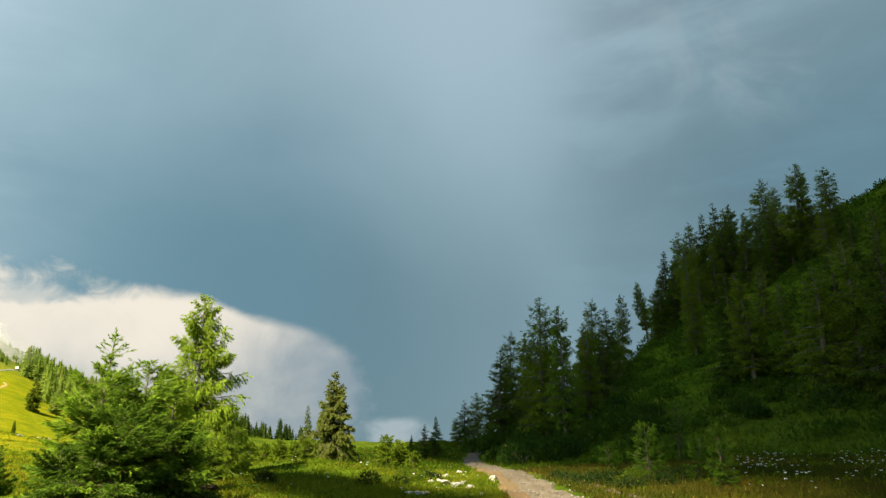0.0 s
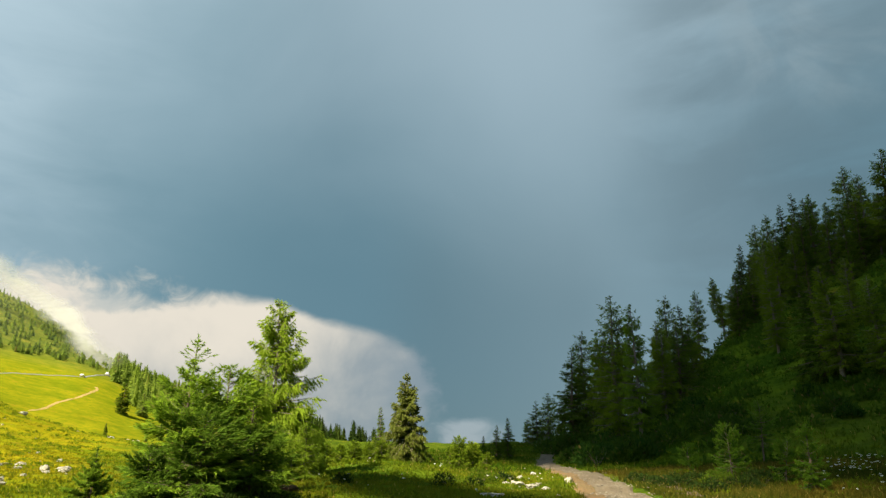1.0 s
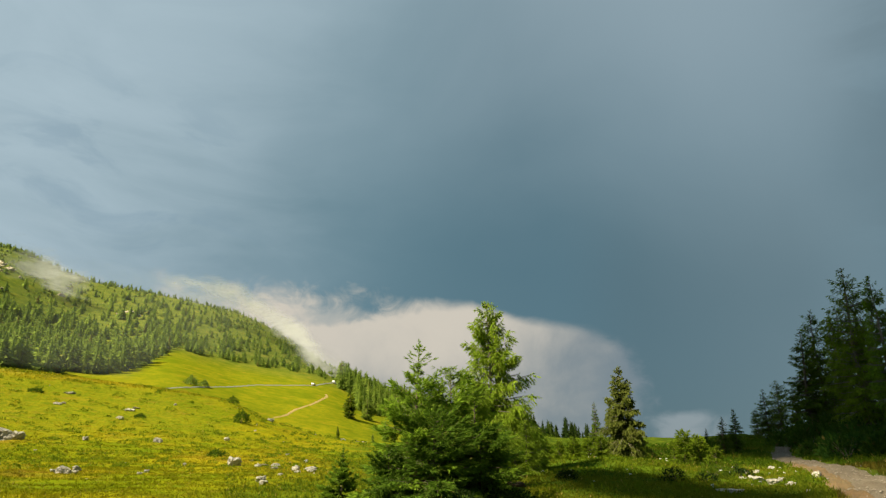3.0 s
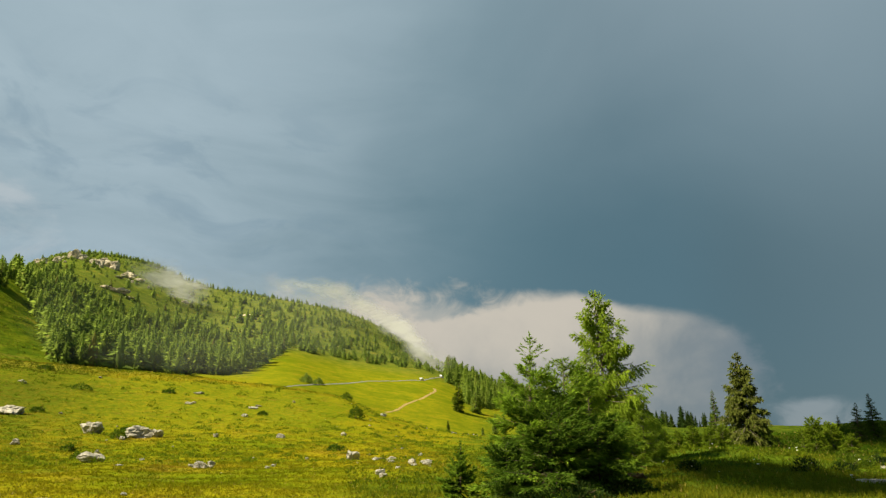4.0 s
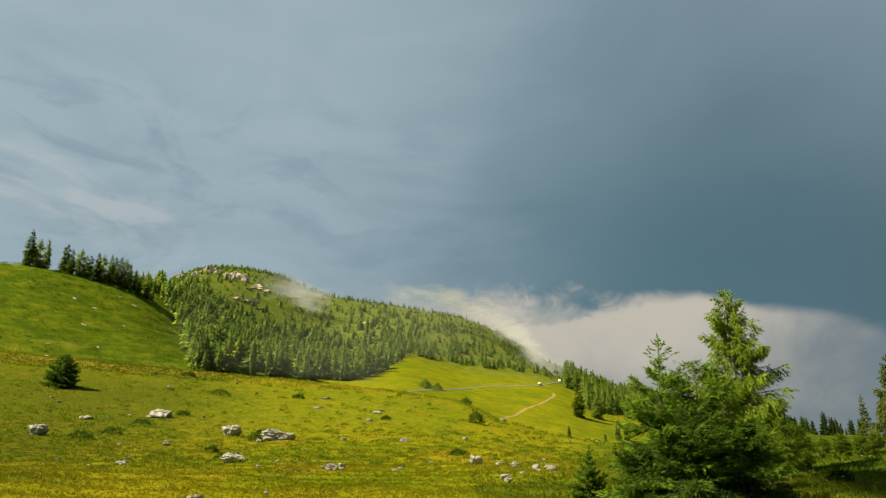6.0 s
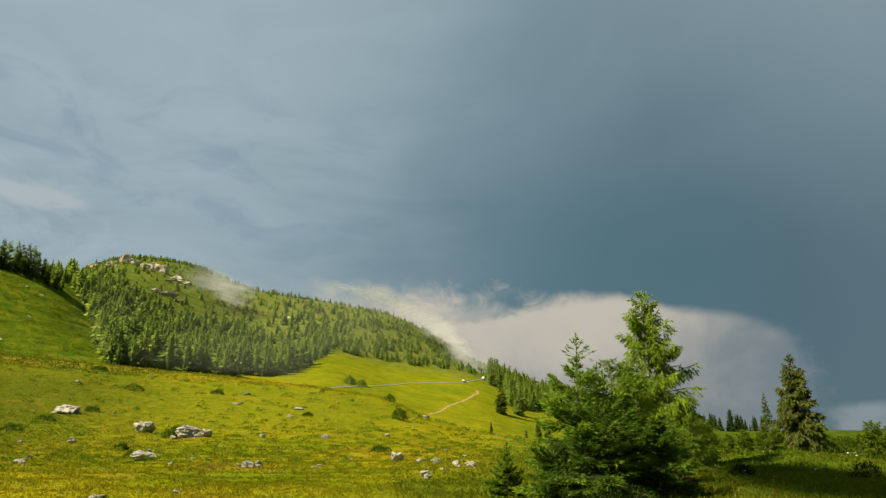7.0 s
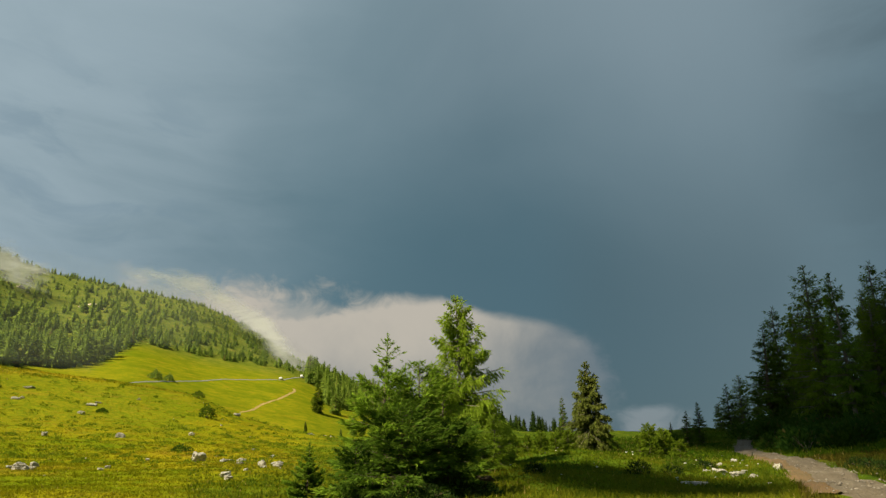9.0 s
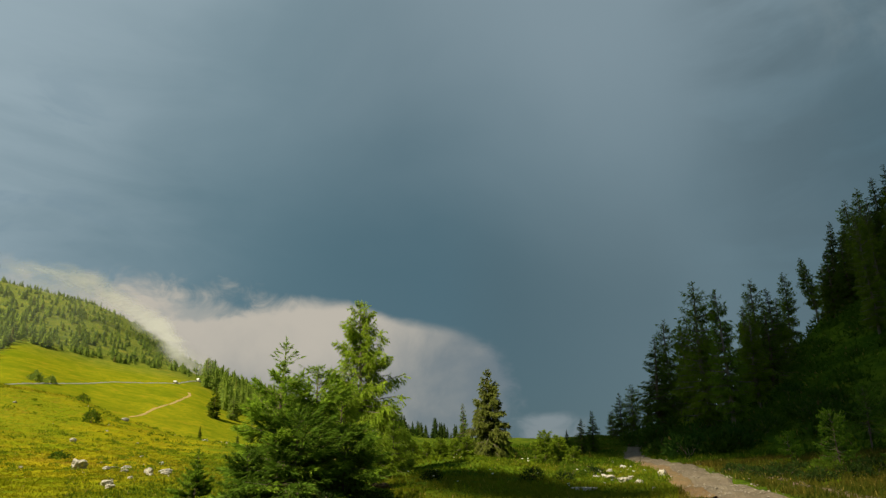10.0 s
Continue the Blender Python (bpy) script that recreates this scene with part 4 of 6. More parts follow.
def hillside_trees():
    row = "trees on the wooded slope"
    stand("spruce", 0, -4.8, 84, 9.8, 1.25, "dense dark spruce at the foot of the slope", row)
    stand("larch", 0, -5.8, 86, 11.1, 1.0, "", row)
    stand("larch", 2, -8.4, uphill(-8.4, 2.3), 13.9, 1.15, "tall brownish larch beside the road bend", row, 30)
    bright = stand("larch", 1, -9.9, uphill(-9.9, 1.8), 13.3, 0.9, "bright green larch with a pale trunk", row, 80)
    for ob in bright.children:
        if ob.name.startswith("crown"):
            ob.data = ob.data.copy()
            ob.data.materials[0] = YOUNG
    for n, (az, r, top) in enumerate([(-5.2, 92, 8.6), (-7.0, 88, 10.6), (-7.5, 94, 11.0), (-9.2, 95, 10.8), (-3.9, 96, 6.0), (-11.4, 97, 11.2), (-6.4, 80, 5.4)]):
        stand("larch" if n % 2 else "spruce", n, az, r, top, 1.05, "", row, 71 * n)
    # Along the skyline from the road up to the bare crest.
    skyline = [
        (-12.6, 5.0, 13.6, 1.0), (-13.6, 5.9, 12.9, 1.1), (-11.7, 4.1, 11.7, 0.9), (-14.9, 8.0, 13.9, 0.9), (-18.7, 11.2, 17.1, 1.1), (-19.9, 11.8, 18.5, 1.0), (-20.9, 12.6, 19.1, 1.0),
        (-21.9, 13.8, 19.7, 1.0), (-22.9, 13.8, 20.4, 1.0), (-23.6, 14.2, 19.9, 1.1), (-24.3, 14.6, 20.2, 1.0), (-26.5, 15.0, 21.7, 1.2), (-27.5, 15.0, 21.0, 1.1), (-29.1, 15.3, 22.2, 1.4), (-29.9, 15.4, 19.7, 1.1), (-31.2, 15.7, 21.8, 1.25),
    ]
    for n, (az, low, top, wide) in enumerate(skyline):
        stand("spruce" if n in (1, 4, 7, 8, 14) else "larch", n % 3, az, uphill(az, low), top, wide, "conifer on the skyline of the wooded slope", row, 47 * n)
    stand("larch", 3, -16.8, uphill(-16.8, 10.2), 14.8, 1.0, "leaning larch with a bare bowed trunk", row, 170)
    behind = [(-18.4, 10.8, 15.8, 1.2), (-19.4, 11.4, 16.8, 1.2), (-21.4, 12.6, 18.3, 1.2), (-22.6, 13.4, 18.9, 1.2), (-23.9, 13.9, 19.1, 1.2), (-17.6, 10.0, 14.2, 1.2), (-26.9, 14.8, 20.2, 1.2), (-12.0, 3.6, 11.0, 1.2), (-13.2, 5.0, 11.6, 1.2), (-14.2, 6.6, 12.0, 1.1), (-18.0, 10.2, 15.0, 1.2), (-20.4, 11.6, 17.4, 1.2), (-23.2, 13.2, 18.8, 1.2), (-25.4, 14.2, 19.4, 1.2), (-27.0, 14.4, 19.0, 1.3), (-30.6, 15.0, 19.4, 1.3), (-19.2, 11.0, 15.9, 1.0), (-21.1, 11.7, 17.5, 1.0), (-24.9, 13.6, 18.4, 1.1), (-28.1, 15.0, 19.2, 1.1), (-29.4, 15.3, 20.2, 1.1), (-22.4, 12.6, 17.4, 1.1), (-26.0, 13.4, 18.3, 1.2)]
    for n, (az, low, top, wide) in enumerate(behind):
        stand("larch" if n % 2 else "spruce", n % 3, az, uphill(az, low), top, wide, "", row, 37 * n)
    # Broad trees standing in the open lower on the slope.
    lower = [
        (-20.4, 8.6, 16.2, 0.85), (-23.2, 6.5, 15.1, 1.4), (-24.4, 6.0, 15.0, 1.3), (-29.3, 5.4, 14.8, 1.5), (-31.5, 5.7, 16.6, 1.1), (-33.6, 4.8, 15.8, 1.4), (-26.9, 6.4, 13.8, 1.1),
        (-25.7, 10.1, 15.2, 1.2), (-32.3, 10.8, 18.1, 1.2), (-33.8, 11.5, 18.4, 1.2), (-30.6, 9.4, 16.3, 1.3), (-34.6, 7.5, 16.9, 1.3), (-36.4, 6.0, 17.0, 1.3),
    ]
    for n, (az, low, top, wide) in enumerate(lower):
        stand("spruce" if n in (1, 5, 8, 10) else "larch", 2 * n % 3, az, uphill(az, low), top, wide, "broad dark conifer low on the wooded slope", row, 59 * n)


hillside_trees()


def middle_trees():
    conifer("spruce", tree_height(8.6, 64, 7.65), 2.2, OLIVE, "lone spruce with ragged drooping branches on the knoll", "tree", place=spot(8.6, 64), turn=25,
            whorls=25, per=10, twigs=48, needles=10, size=0.26, broad=0.85, seed=87, bare=0.02, power=0.66, rise=0.3, droop=0.85, hang=0.9, gaps=0.28, jitter=0.5, tips=4, bark=BARK_PALE)
    stand("spruce", 1, 10.75, 66, 5.1, 0.95, "slim young spruce beside the larger one")
    row = "trees by the road's rise"
    stand("spruce", 0, 1.35, 74, 3.75, 1.3, "small dark spruce on the rise", row)
    stand("spruce", 1, 0.45, 77, 4.35, 1.3, "", row, 20)
    stand("spruce", 2, -1.9, 118, 5.6, 1.3, "", row, 90)
    stand("larch", 2, -2.9, 118, 6.2, 1.35, "", row, 60)
    stand("larch", 0, -1.2, 120, 4.2, 1.8, "", row, 20)
    stand("spruce", 1, 2.4, 125, 2.9, 1.2, "", row, 60)


middle_trees()


def young_growth():
    knoll = "young larches on the knoll"
    label = "feathery yellow-green larch sapling on the knoll"
    base = None
    for n, (az, r, h, w) in enumerate([(10.6, 43, 1.35, 1.0), (11.6, 42, 1.1, 1.1), (12.7, 43, 1.25, 1.2), (13.8, 42, 1.0, 1.1), (14.9, 42, 1.15, 1.2), (15.6, 36, 1.5, 1.0), (4.4, 47, 2.1, 0.9), (3.3, 48, 1.9, 1.0), (5.1, 50, 1.5, 0.9), (2.2, 46, 1.2, 1.2), (17.6, 29, 1.4, 1.0)]):
        place = spot(az, r)
        if base is None:
            base = conifer("larch", 1.5, 0.52, LARCH_OLD, label, "tree", knoll, place=place, whorls=13, per=6, twigs=20, needles=9, size=0.14, seed=61, bare=0.06, power=0.5, rise=0.7, droop=0.25, hang=0.25, broad=0.6, splay=0.22, tips=7, jitter=0.9)
            base.scale = (w * 0.9, w * 0.9, 0.9)
        else:
            ob = copy_thing(base, pose(*place, rz=73 * n))
            ob.scale = (w * h / 1.5, w * h / 1.5, h / 1.5)
    young = dict(per=6, jitter=1.2, size=0.075, broad=0.55, inner=0.3, tips=10, rise=0.85, droop=0.12, hang=0.25, needles=13)
    conifer("larch", 2.2, 0.5, ROADSIDE, "young larch by the roadside flowers with light tips", "tree", place=spot(-21.4, 25), whorls=18, twigs=26, seed=71, bare=0.03, power=0.6, leader=0.08, **young)
    conifer("larch", 3.4, 0.95, ROADSIDE, "young larch with a bare lower trunk below the slope", "tree", place=spot(-18.5, 44), whorls=16, twigs=28, seed=73, bare=0.3, power=0.45, **young)
    conifer("larch", 2.1, 0.7, ROADSIDE, "bushy young larch with upright shoots", "tree", place=spot(-16.1, 31), whorls=16, twigs=28, seed=75, bare=0.02, power=0.42, **young)
    conifer("larch", 1.2, 0.5, ROADSIDE, "small light green larch bush near the road", "tree", place=spot(-13.2, 37), whorls=10, twigs=26, seed=77, bare=0.04, power=0.35, **young)
    conifer("larch", 1.7, 0.55, ROADSIDE, "low young larch with crooked tip", "tree", place=spot(-19.7, 30), whorls=14, twigs=26, seed=79, bare=0.03, power=0.42, lean=0.12, **young)


young_growth()
conifer("spruce", 5.5, 3.1, SPRUCE_YOUNG, "squat dark spruce standing alone on the pasture", "tree", place=spot(70.0, 134), whorls=16, per=12, twigs=40, needles=10, size=0.3, seed=83, bare=0.01, power=0.7, rise=0.35, droop=0.35, hang=0.15, tips=4, broad=0.9)


# Dwarf shrubs: low rounded bunches of twigs.
def shrub_mesh(w, h, count, size, seed, broad=1.2):
    rng = np.random.default_rng(seed)
    d = rng.normal(size=(count, 3))
    d[:, 2] = np.abs(d[:, 2])
    d /= np.linalg.norm(d, axis=1)[:, None]
    rad = rng.uniform(0.45, 1.0, count) ** 0.5 * (1 + 0.25 * np.sin(d[:, 0] * 5 + seed) * np.cos(d[:, 1] * 4))
    o = d * rad[:, None] * [w / 2, w / 2, h]
    n = d + rng.normal(0, 0.6, (count, 3)) + [0, 0, 0.5]
    return rhombs(o, n, size * rng.uniform(0.6, 1.3, count), size * rng.uniform(0.25, 0.45, count) * broad, rng)


def shrub(az, r, w, h, mat, label, count=700, size=0.09, seed=1, name="shrub"):
    x, y, z = spot(az, r)
    v, f = shrub_mesh(w, h, count, size, seed)
    thing = new(name)
    thing.matrix_basis = pose(x, y, z - 0.05 * h, rz=seed * 31)
    mesh_object("foliage", v, f, mat, thing)
    rng = np.random.default_rng(seed)
    a = rng.uniform(0, 6.28, 7)
    s = np.linspace(0, 1, 4)
    stems = np.stack([np.cos(a)[:, None] * s * w * 0.35, np.sin(a)[:, None] * s * w * 0.35, np.ones((7, 1)) * s ** 0.8 * h * 0.8], -1)
    sv, sf = tubes(stems, np.ones((7, 1)) * (0.014 * h * (1.1 - s))[None], 4)
    mesh_object("stem", sv, sf, BARK, thing)
    return tagged(thing, label, "shrub")


HERB_DARK = foliage("dark_herb_leaves", (0.05, 0.095, 0.008), (0.15, 0.2, 0.014), (0.2, 0.16, 0.05), 0.5)
HEATH = foliage("heath_leaves", (0.02, 0.04, 0.008), (0.06, 0.085, 0.012), (0.13, 0.08, 0.03))


def shrubs():
    shrub(13.6, 28, 0.8, 0.35, HEATH, "low dark heath cushion on the knoll", seed=3)
    shrub(5.6, 29, 1.0, 0.5, HEATH, "low dark heath cushion in the knoll grass", seed=4)
    shrub(3.2, 30, 0.9, 0.35, HEATH, "low heath cushion beside the pale stones", seed=5)
    shrub(2.6, 33, 1.5, 0.6, LARCH_OLD, "low spreading shrub near the stones", 1100, 0.1, 6)
    shrub(0.9, 35, 1.2, 0.45, HEATH, "dark heath behind the pale stones", 900, 0.1, 7)
    shrub(-12.0, 31, 1.6, 0.35, HEATH, "dark heath on the road bank", 900, 0.09, 8)
    shrub(-13.6, 31, 1.4, 0.4, HEATH, "dark heath on the bank above the road", 900, 0.09, 9)
    shrub(-15.2, 30, 1.5, 0.5, LARCH_OLD, "leafy green shrub under the young larches", 1000, 0.1, 10)
    shrub(-18.2, 30, 1.6, 0.6, HEATH, "dark leafy shrub between young larches", 1100, 0.1, 11)
    shrub(-26.2, 43, 1.1, 0.5, LARCH, "light green shrub behind the flowers", 600, 0.12, 12)
    shrub(23.5, 18.6, 2.6, 0.45, HEATH, "brown heath at the foot of the clump", 2600, 0.09, 13)
    shrub(19.4, 20.5, 1.8, 0.4, HEATH, "dark heath below the low spruce", 1600, 0.09, 14)
    shrub(38.7, 120, 2.5, 1.9, LARCH_OLD, "ragged brownish bush on the pasture rim", 900, 0.32, 15)
    shrub(39.4, 154, 2.4, 1.4, LARCH_OLD, "small bush on the pasture rim", 500, 0.3, 16)
    shrub(56.3, 76, 1.4, 0.9, LARCH_OLD, "green shrub beside a pale boulder", 500, 0.2, 18)
    shrub(58.9, 55, 0.9, 0.45, LARCH_OLD, "small green shrub in the pasture", 400, 0.14, 19)
    for n, (az, r, w, h) in enumerate([(59.0, 137, 4.0, 1.0), (61.4, 164, 3.0, 0.8), (59.5, 66, 1.0, 0.4), (55.8, 87, 1.2, 0.45), (40.4, 65, 1.7, 0.55), (46.0, 117, 1.6, 0.5), (64.5, 96, 2.6, 0.6), (66.5, 82, 2.2, 0.6), (68.5, 74, 2.0, 0.6), (61.6, 112, 2.0, 0.6), (53.0, 138, 2.4, 0.6)]):
        shrub(az, r, w, h, HERB_DARK, "low dark green herb bush in the pasture", 420, 0.1 + r * 0.0016, 40 + n)
    for n, (az, r, w, h) in enumerate([(-4.6, 80, 5, 2.2), (-6.4, 82, 6, 2.4), (-8.2, 80, 5, 2.0), (-9.6, 84, 6, 2.4), (-11.0, 92, 6, 2.6), (-12.6, 98, 6, 2.6), (-3.4, 90, 5, 2.2)]):
        shrub(az, r, w, h, SPRUCE, "dark bush under the trees beside the road", 900, 0.45, 60 + n)
    # Thick low growth at the foot of the wooded slope, thinner further up.
    rng = np.random.default_rng(63)
    for n in range(34):
        if n < 18:
            az = -4.4 - 0.36 * n + rng.normal(0, 0.2)
            r = uphill(az, rng.uniform(0.5, 2.0))
        else:
            az = rng.uniform(-30, -12)
            r = uphill(az, np.interp(az, [-30, -12], [9.0, 4.0]) * rng.uniform(0.35, 1.0))
        w = rng.uniform(1.6, 3.4)
        shrub(az, r, w, w * rng.uniform(0.4, 0.7), SPRUCE if n % 3 else SPRUCE_YOUNG, "dark bush on the shaded slope above the road", 600, 0.34, 100 + n)
    # Heath on the bank, which also darkens it for the undercut's shade.
    for n, (az, r, w) in enumerate([(-9.2, 33.5, 1.0), (-10.2, 31.5, 1.3), (-11.2, 29.6, 1.3), (-12.6, 27.6, 1.2), (-14.6, 25.4, 1.2), (-16.8, 27, 1.4)]):
        shrub(az, r, w, 0.4, HEATH, "dark heath overhanging the road bank", 700, 0.09, 160 + n)
    shrub(42.6, 325, 5.5, 3.6, WOODS, "rounded green bush beside the far road", 700, 0.7, 20)
    shrub(41.6, 330, 4.0, 2.8, WOODS, "small green bush beside the far road", 500, 0.7, 21)
    shrub(14.6, 240, 3.0, 3.0, SPRUCE, "small dark round bush on the far rise", 600, 0.5, 22)


shrubs()


# ---- stones ----
def rock_mesh(seed, sharp=0.35, joints=0):
    bm = bmesh.new()
    bmesh.ops.create_icosphere(bm, subdivisions=4, radius=1.0)
    rng = np.random.default_rng(seed)
    planes = [(Vector(rng.normal(size=3)).normalized(), rng.uniform(0.5, 0.85)) for _ in range(15)]
    shift = Vector(rng.uniform(-9, 9, 3))
    for v in bm.verts:
        p = v.co.normalized()
        rad = 1.0
        for q, far in planes:
            c = p.dot(q)
            if c > 0.05:
                rad = min(rad, far / c)
        rad *= 1 + sharp * 0.5 * noise.noise(p * 1.6 + shift) + 0.16 * noise.noise(p * 4 + shift) + 0.08 * noise.noise(p * 11 + shift)
        if joints:
            turn = math.atan2(p.y, p.x) * joints + 3 * noise.noise(p * 1.3 + shift)
            rad *= 0.84 + 0.16 * abs(math.sin(turn)) ** 0.5
        layer = (p.z * rad * 3.2 + 0.7 * noise.noise(p * 1.1 + shift)) % 1.0
        rad *= 1 - 0.16 * max(0.0, 1 - layer * 4) * (0.4 + abs(noise.noise(p * 2.2 - shift)) * 2)
        v.co = p * rad
    data = bpy.data.meshes.new("rock")
    bm.to_mesh(data)
    bm.free()
    return data


ROCKS = [rock_mesh(k) for k in (3, 5, 8, 11, 14)]
for data in ROCKS:
    data.materials.append(LIMESTONE)
CRAGS = [rock_mesh(k, 0.9, 6) for k in (21, 24, 27)]
for data in CRAGS:
    data.materials.append(CRAG)


def rock(az, r, w, h, pick, label, group, deep=0.8, sink=0.3, meshes=None, name="rock", category="rock", turn=0.0):
    ob = new(name, (meshes or ROCKS)[pick % len(meshes or ROCKS)])
    x, y, z = spot(az, r)
    lay = Matrix.Identity(4)
    if r > 230 and name == "rock":
        dx, dy = (float(height(x + 4, y)) - z) / 4, (float(height(x, y + 4)) - z) / 4
        lay = Vector((0, 0, 1)).rotation_difference(Vector((-dx, -dy, 1))).to_matrix().to_4x4()
    ob.matrix_basis = Matrix.Translation((x, y, z)) @ lay @ pose(0, 0, h * (0.5 - sink), rx=7 * math.sin(pick * 2.3), rz=az + turn + 25 * math.sin(pick * 1.7)) @ Matrix.Diagonal((w / 1.7, w * deep / 1.7, h / 1.5, 1))
    return tagged(ob, label, category, group)


def stones():
    row = "limestone boulders on the pasture"
    rock(54.7, 78, 3.0, 1.5, 0, "smooth pale limestone boulder lying in the pasture", row, turn=10)
    rock(53.7, 77.5, 1.4, 0.95, 1, "pale rounded boulder leaning on its neighbour", row)
    rock(58.1, 83, 2.0, 1.8, 2, "cracked grey boulder with a dark hollow", row)
    rock(63.3, 109, 3.7, 1.7, 3, "long weathered grey boulder in grass", row, turn=15)
    rock(57.9, 52, 1.6, 0.85, 4, "layered pale limestone block", row)
    rock(50.7, 40, 0.7, 0.5, 0, "small pale stone in the grass", row)
    rock(50.1, 40, 0.4, 0.3, 2, "small pale stone in the grass", row)
    rock(39.2, 54, 1.25, 0.85, 1, "pale limestone boulder in golden grass", row)
    rock(71.2, 76, 1.5, 1.5, 2, "brownish weathered boulder in the pasture", row)
    small = [(44.6, 80, 0.9, 0.6), (37.1, 33, 0.5, 0.22), (36.2, 46, 0.5, 0.3), (37.4, 50, 0.6, 0.3), (34.5, 40, 0.35, 0.25), (33.4, 44, 0.6, 0.28), (33.7, 61, 0.5, 0.3), (36.4, 143, 1.5, 0.9)]
    small += [(47.3, 114, 0.9, 0.5), (46.7, 123, 1.6, 0.5), (51.5, 126, 1.2, 0.5), (62.7, 140, 1.3, 0.6), (62.8, 70, 1.0, 0.35), (65.9, 44, 0.5, 0.2), (68.2, 103, 1.7, 0.6)]
    small += [(65.8, 46, 0.5, 0.2), (51.4, 41, 0.35, 0.2), (39.6, 88, 0.6, 0.45), (43.6, 134, 0.9, 0.5), (56.2, 23.5, 0.18, 0.14), (30.6, 255, 3.0, 1.6), (29.6, 258, 2.2, 1.2), (29.0, 262, 3.2, 1.3)]
    for n, (az, r, w, h) in enumerate(small):
        rock(az, r, w, h, n, "small pale stone half sunk in grass", "small stones in the pasture", turn=37 * n)
    scatter = [(37.1, 56, 1.0, 0.16), (36.1, 54, 0.75, 0.4), (34.6, 44, 0.45, 0.45), (33.4, 50, 0.85, 0.3), (37.2, 34, 0.6, 0.3), (39.7, 87, 0.8, 0.7), (47.4, 115, 1.1, 0.5), (46.3, 127, 1.5, 0.3), (51.2, 128, 1.1, 0.4), (50.8, 141, 2.4, 0.4)]
    scatter += [(57.8, 155, 1.0, 0.4), (62.8, 143, 1.4, 0.5), (65.9, 45, 0.55, 0.25), (62.7, 71, 0.9, 0.5), (56.3, 44, 0.55, 0.12), (61.4, 22, 0.4, 0.16), (57.6, 64, 0.45, 0.4), (56.0, 75, 0.5, 0.5), (49.9, 43, 0.45, 0.35), (49.5, 79, 0.7, 0.5)]
    for n, (az, r, w, h) in enumerate(scatter):
        rock(az, r, w, h, n + 2, "small pale stone half sunk in grass", "small stones in the pasture", turn=61 * n)
    rng = np.random.default_rng(77)
    for n in range(54):
        az, r = rng.uniform(32, 76), 36 * (150 / 36) ** rng.random()
        w = (0.1 + 0.32 * rng.random() ** 2) * (0.5 + r / 90)
        rock(az, r, w, w * 0.5, n, "small pale stone half sunk in grass", "small stones in the pasture", turn=53 * n)
    by = "pale stones beside the cart road"
    for n, (az, r, w, h) in enumerate([(-0.1, 33, 0.95, 0.5), (-1.2, 29.2, 0.5, 0.42), (-2.3, 27.8, 0.55, 0.36), (0.4, 40, 0.55, 0.42), (-0.4, 42, 0.4, 0.34), (-4.2, 31.3, 0.52, 0.5), (1.7, 26.1, 1.15, 0.26), (-0.8, 54, 0.4, 0.4), (-1.5, 44, 0.4, 0.4), (0.6, 34, 0.5, 0.3), (-1.8, 29.6, 0.35, 0.26), (-3.3, 25, 0.25, 0.18)]):
        rock(az, r, w * 0.85, h * 0.7, n + 1, "pale limestone lump in grass by the road", by, turn=41 * n, sink=0.32)
    rng = np.random.default_rng(78)
    for n in range(10):
        az, r = rng.uniform(62.5, 73), rng.uniform(255, 345)
        rock(az, r, rng.uniform(0.8, 2.6), rng.uniform(0.3, 0.45), n, "flat ochre stone on the steep pasture", "stones on the steep pasture", sink=0.42, meshes=CRAGS, turn=29 * n)


stones()


def crags():
    group = "crags below the summit"
    cliffs = [(60.6, 768, 24, 15), (59.9, 775, 14, 10), (62.7, 730, 26, 11), (61.7, 742, 14, 7), (58.5, 744, 26, 17), (57.7, 738, 16, 15), (56.8, 706, 28, 8), (55.9, 712, 14, 6), (57.4, 600, 34, 4.5), (52.4, 684, 12, 4), (47.6, 660, 12, 4)]
    for n, (az, r, w, h) in enumerate(cliffs):
        rock(az, r - 16, w * 0.72, h * 0.85, n, "pale limestone cliff on the grassy summit", group, 0.45, 0.36, CRAGS, "crag", "crag", 12 * math.sin(n * 3))
        for k in (-1, 1):
            rock(az + k * (0.55 + 0.2 * (n % 3)), r - 24 - 6 * (n % 4), w * 0.32, h * (0.36 + 0.1 * (n % 3)), n + k, "small limestone crag broken from the cliff", group, 0.7, 0.35, CRAGS, "crag", "crag", 37 * n)


crags()


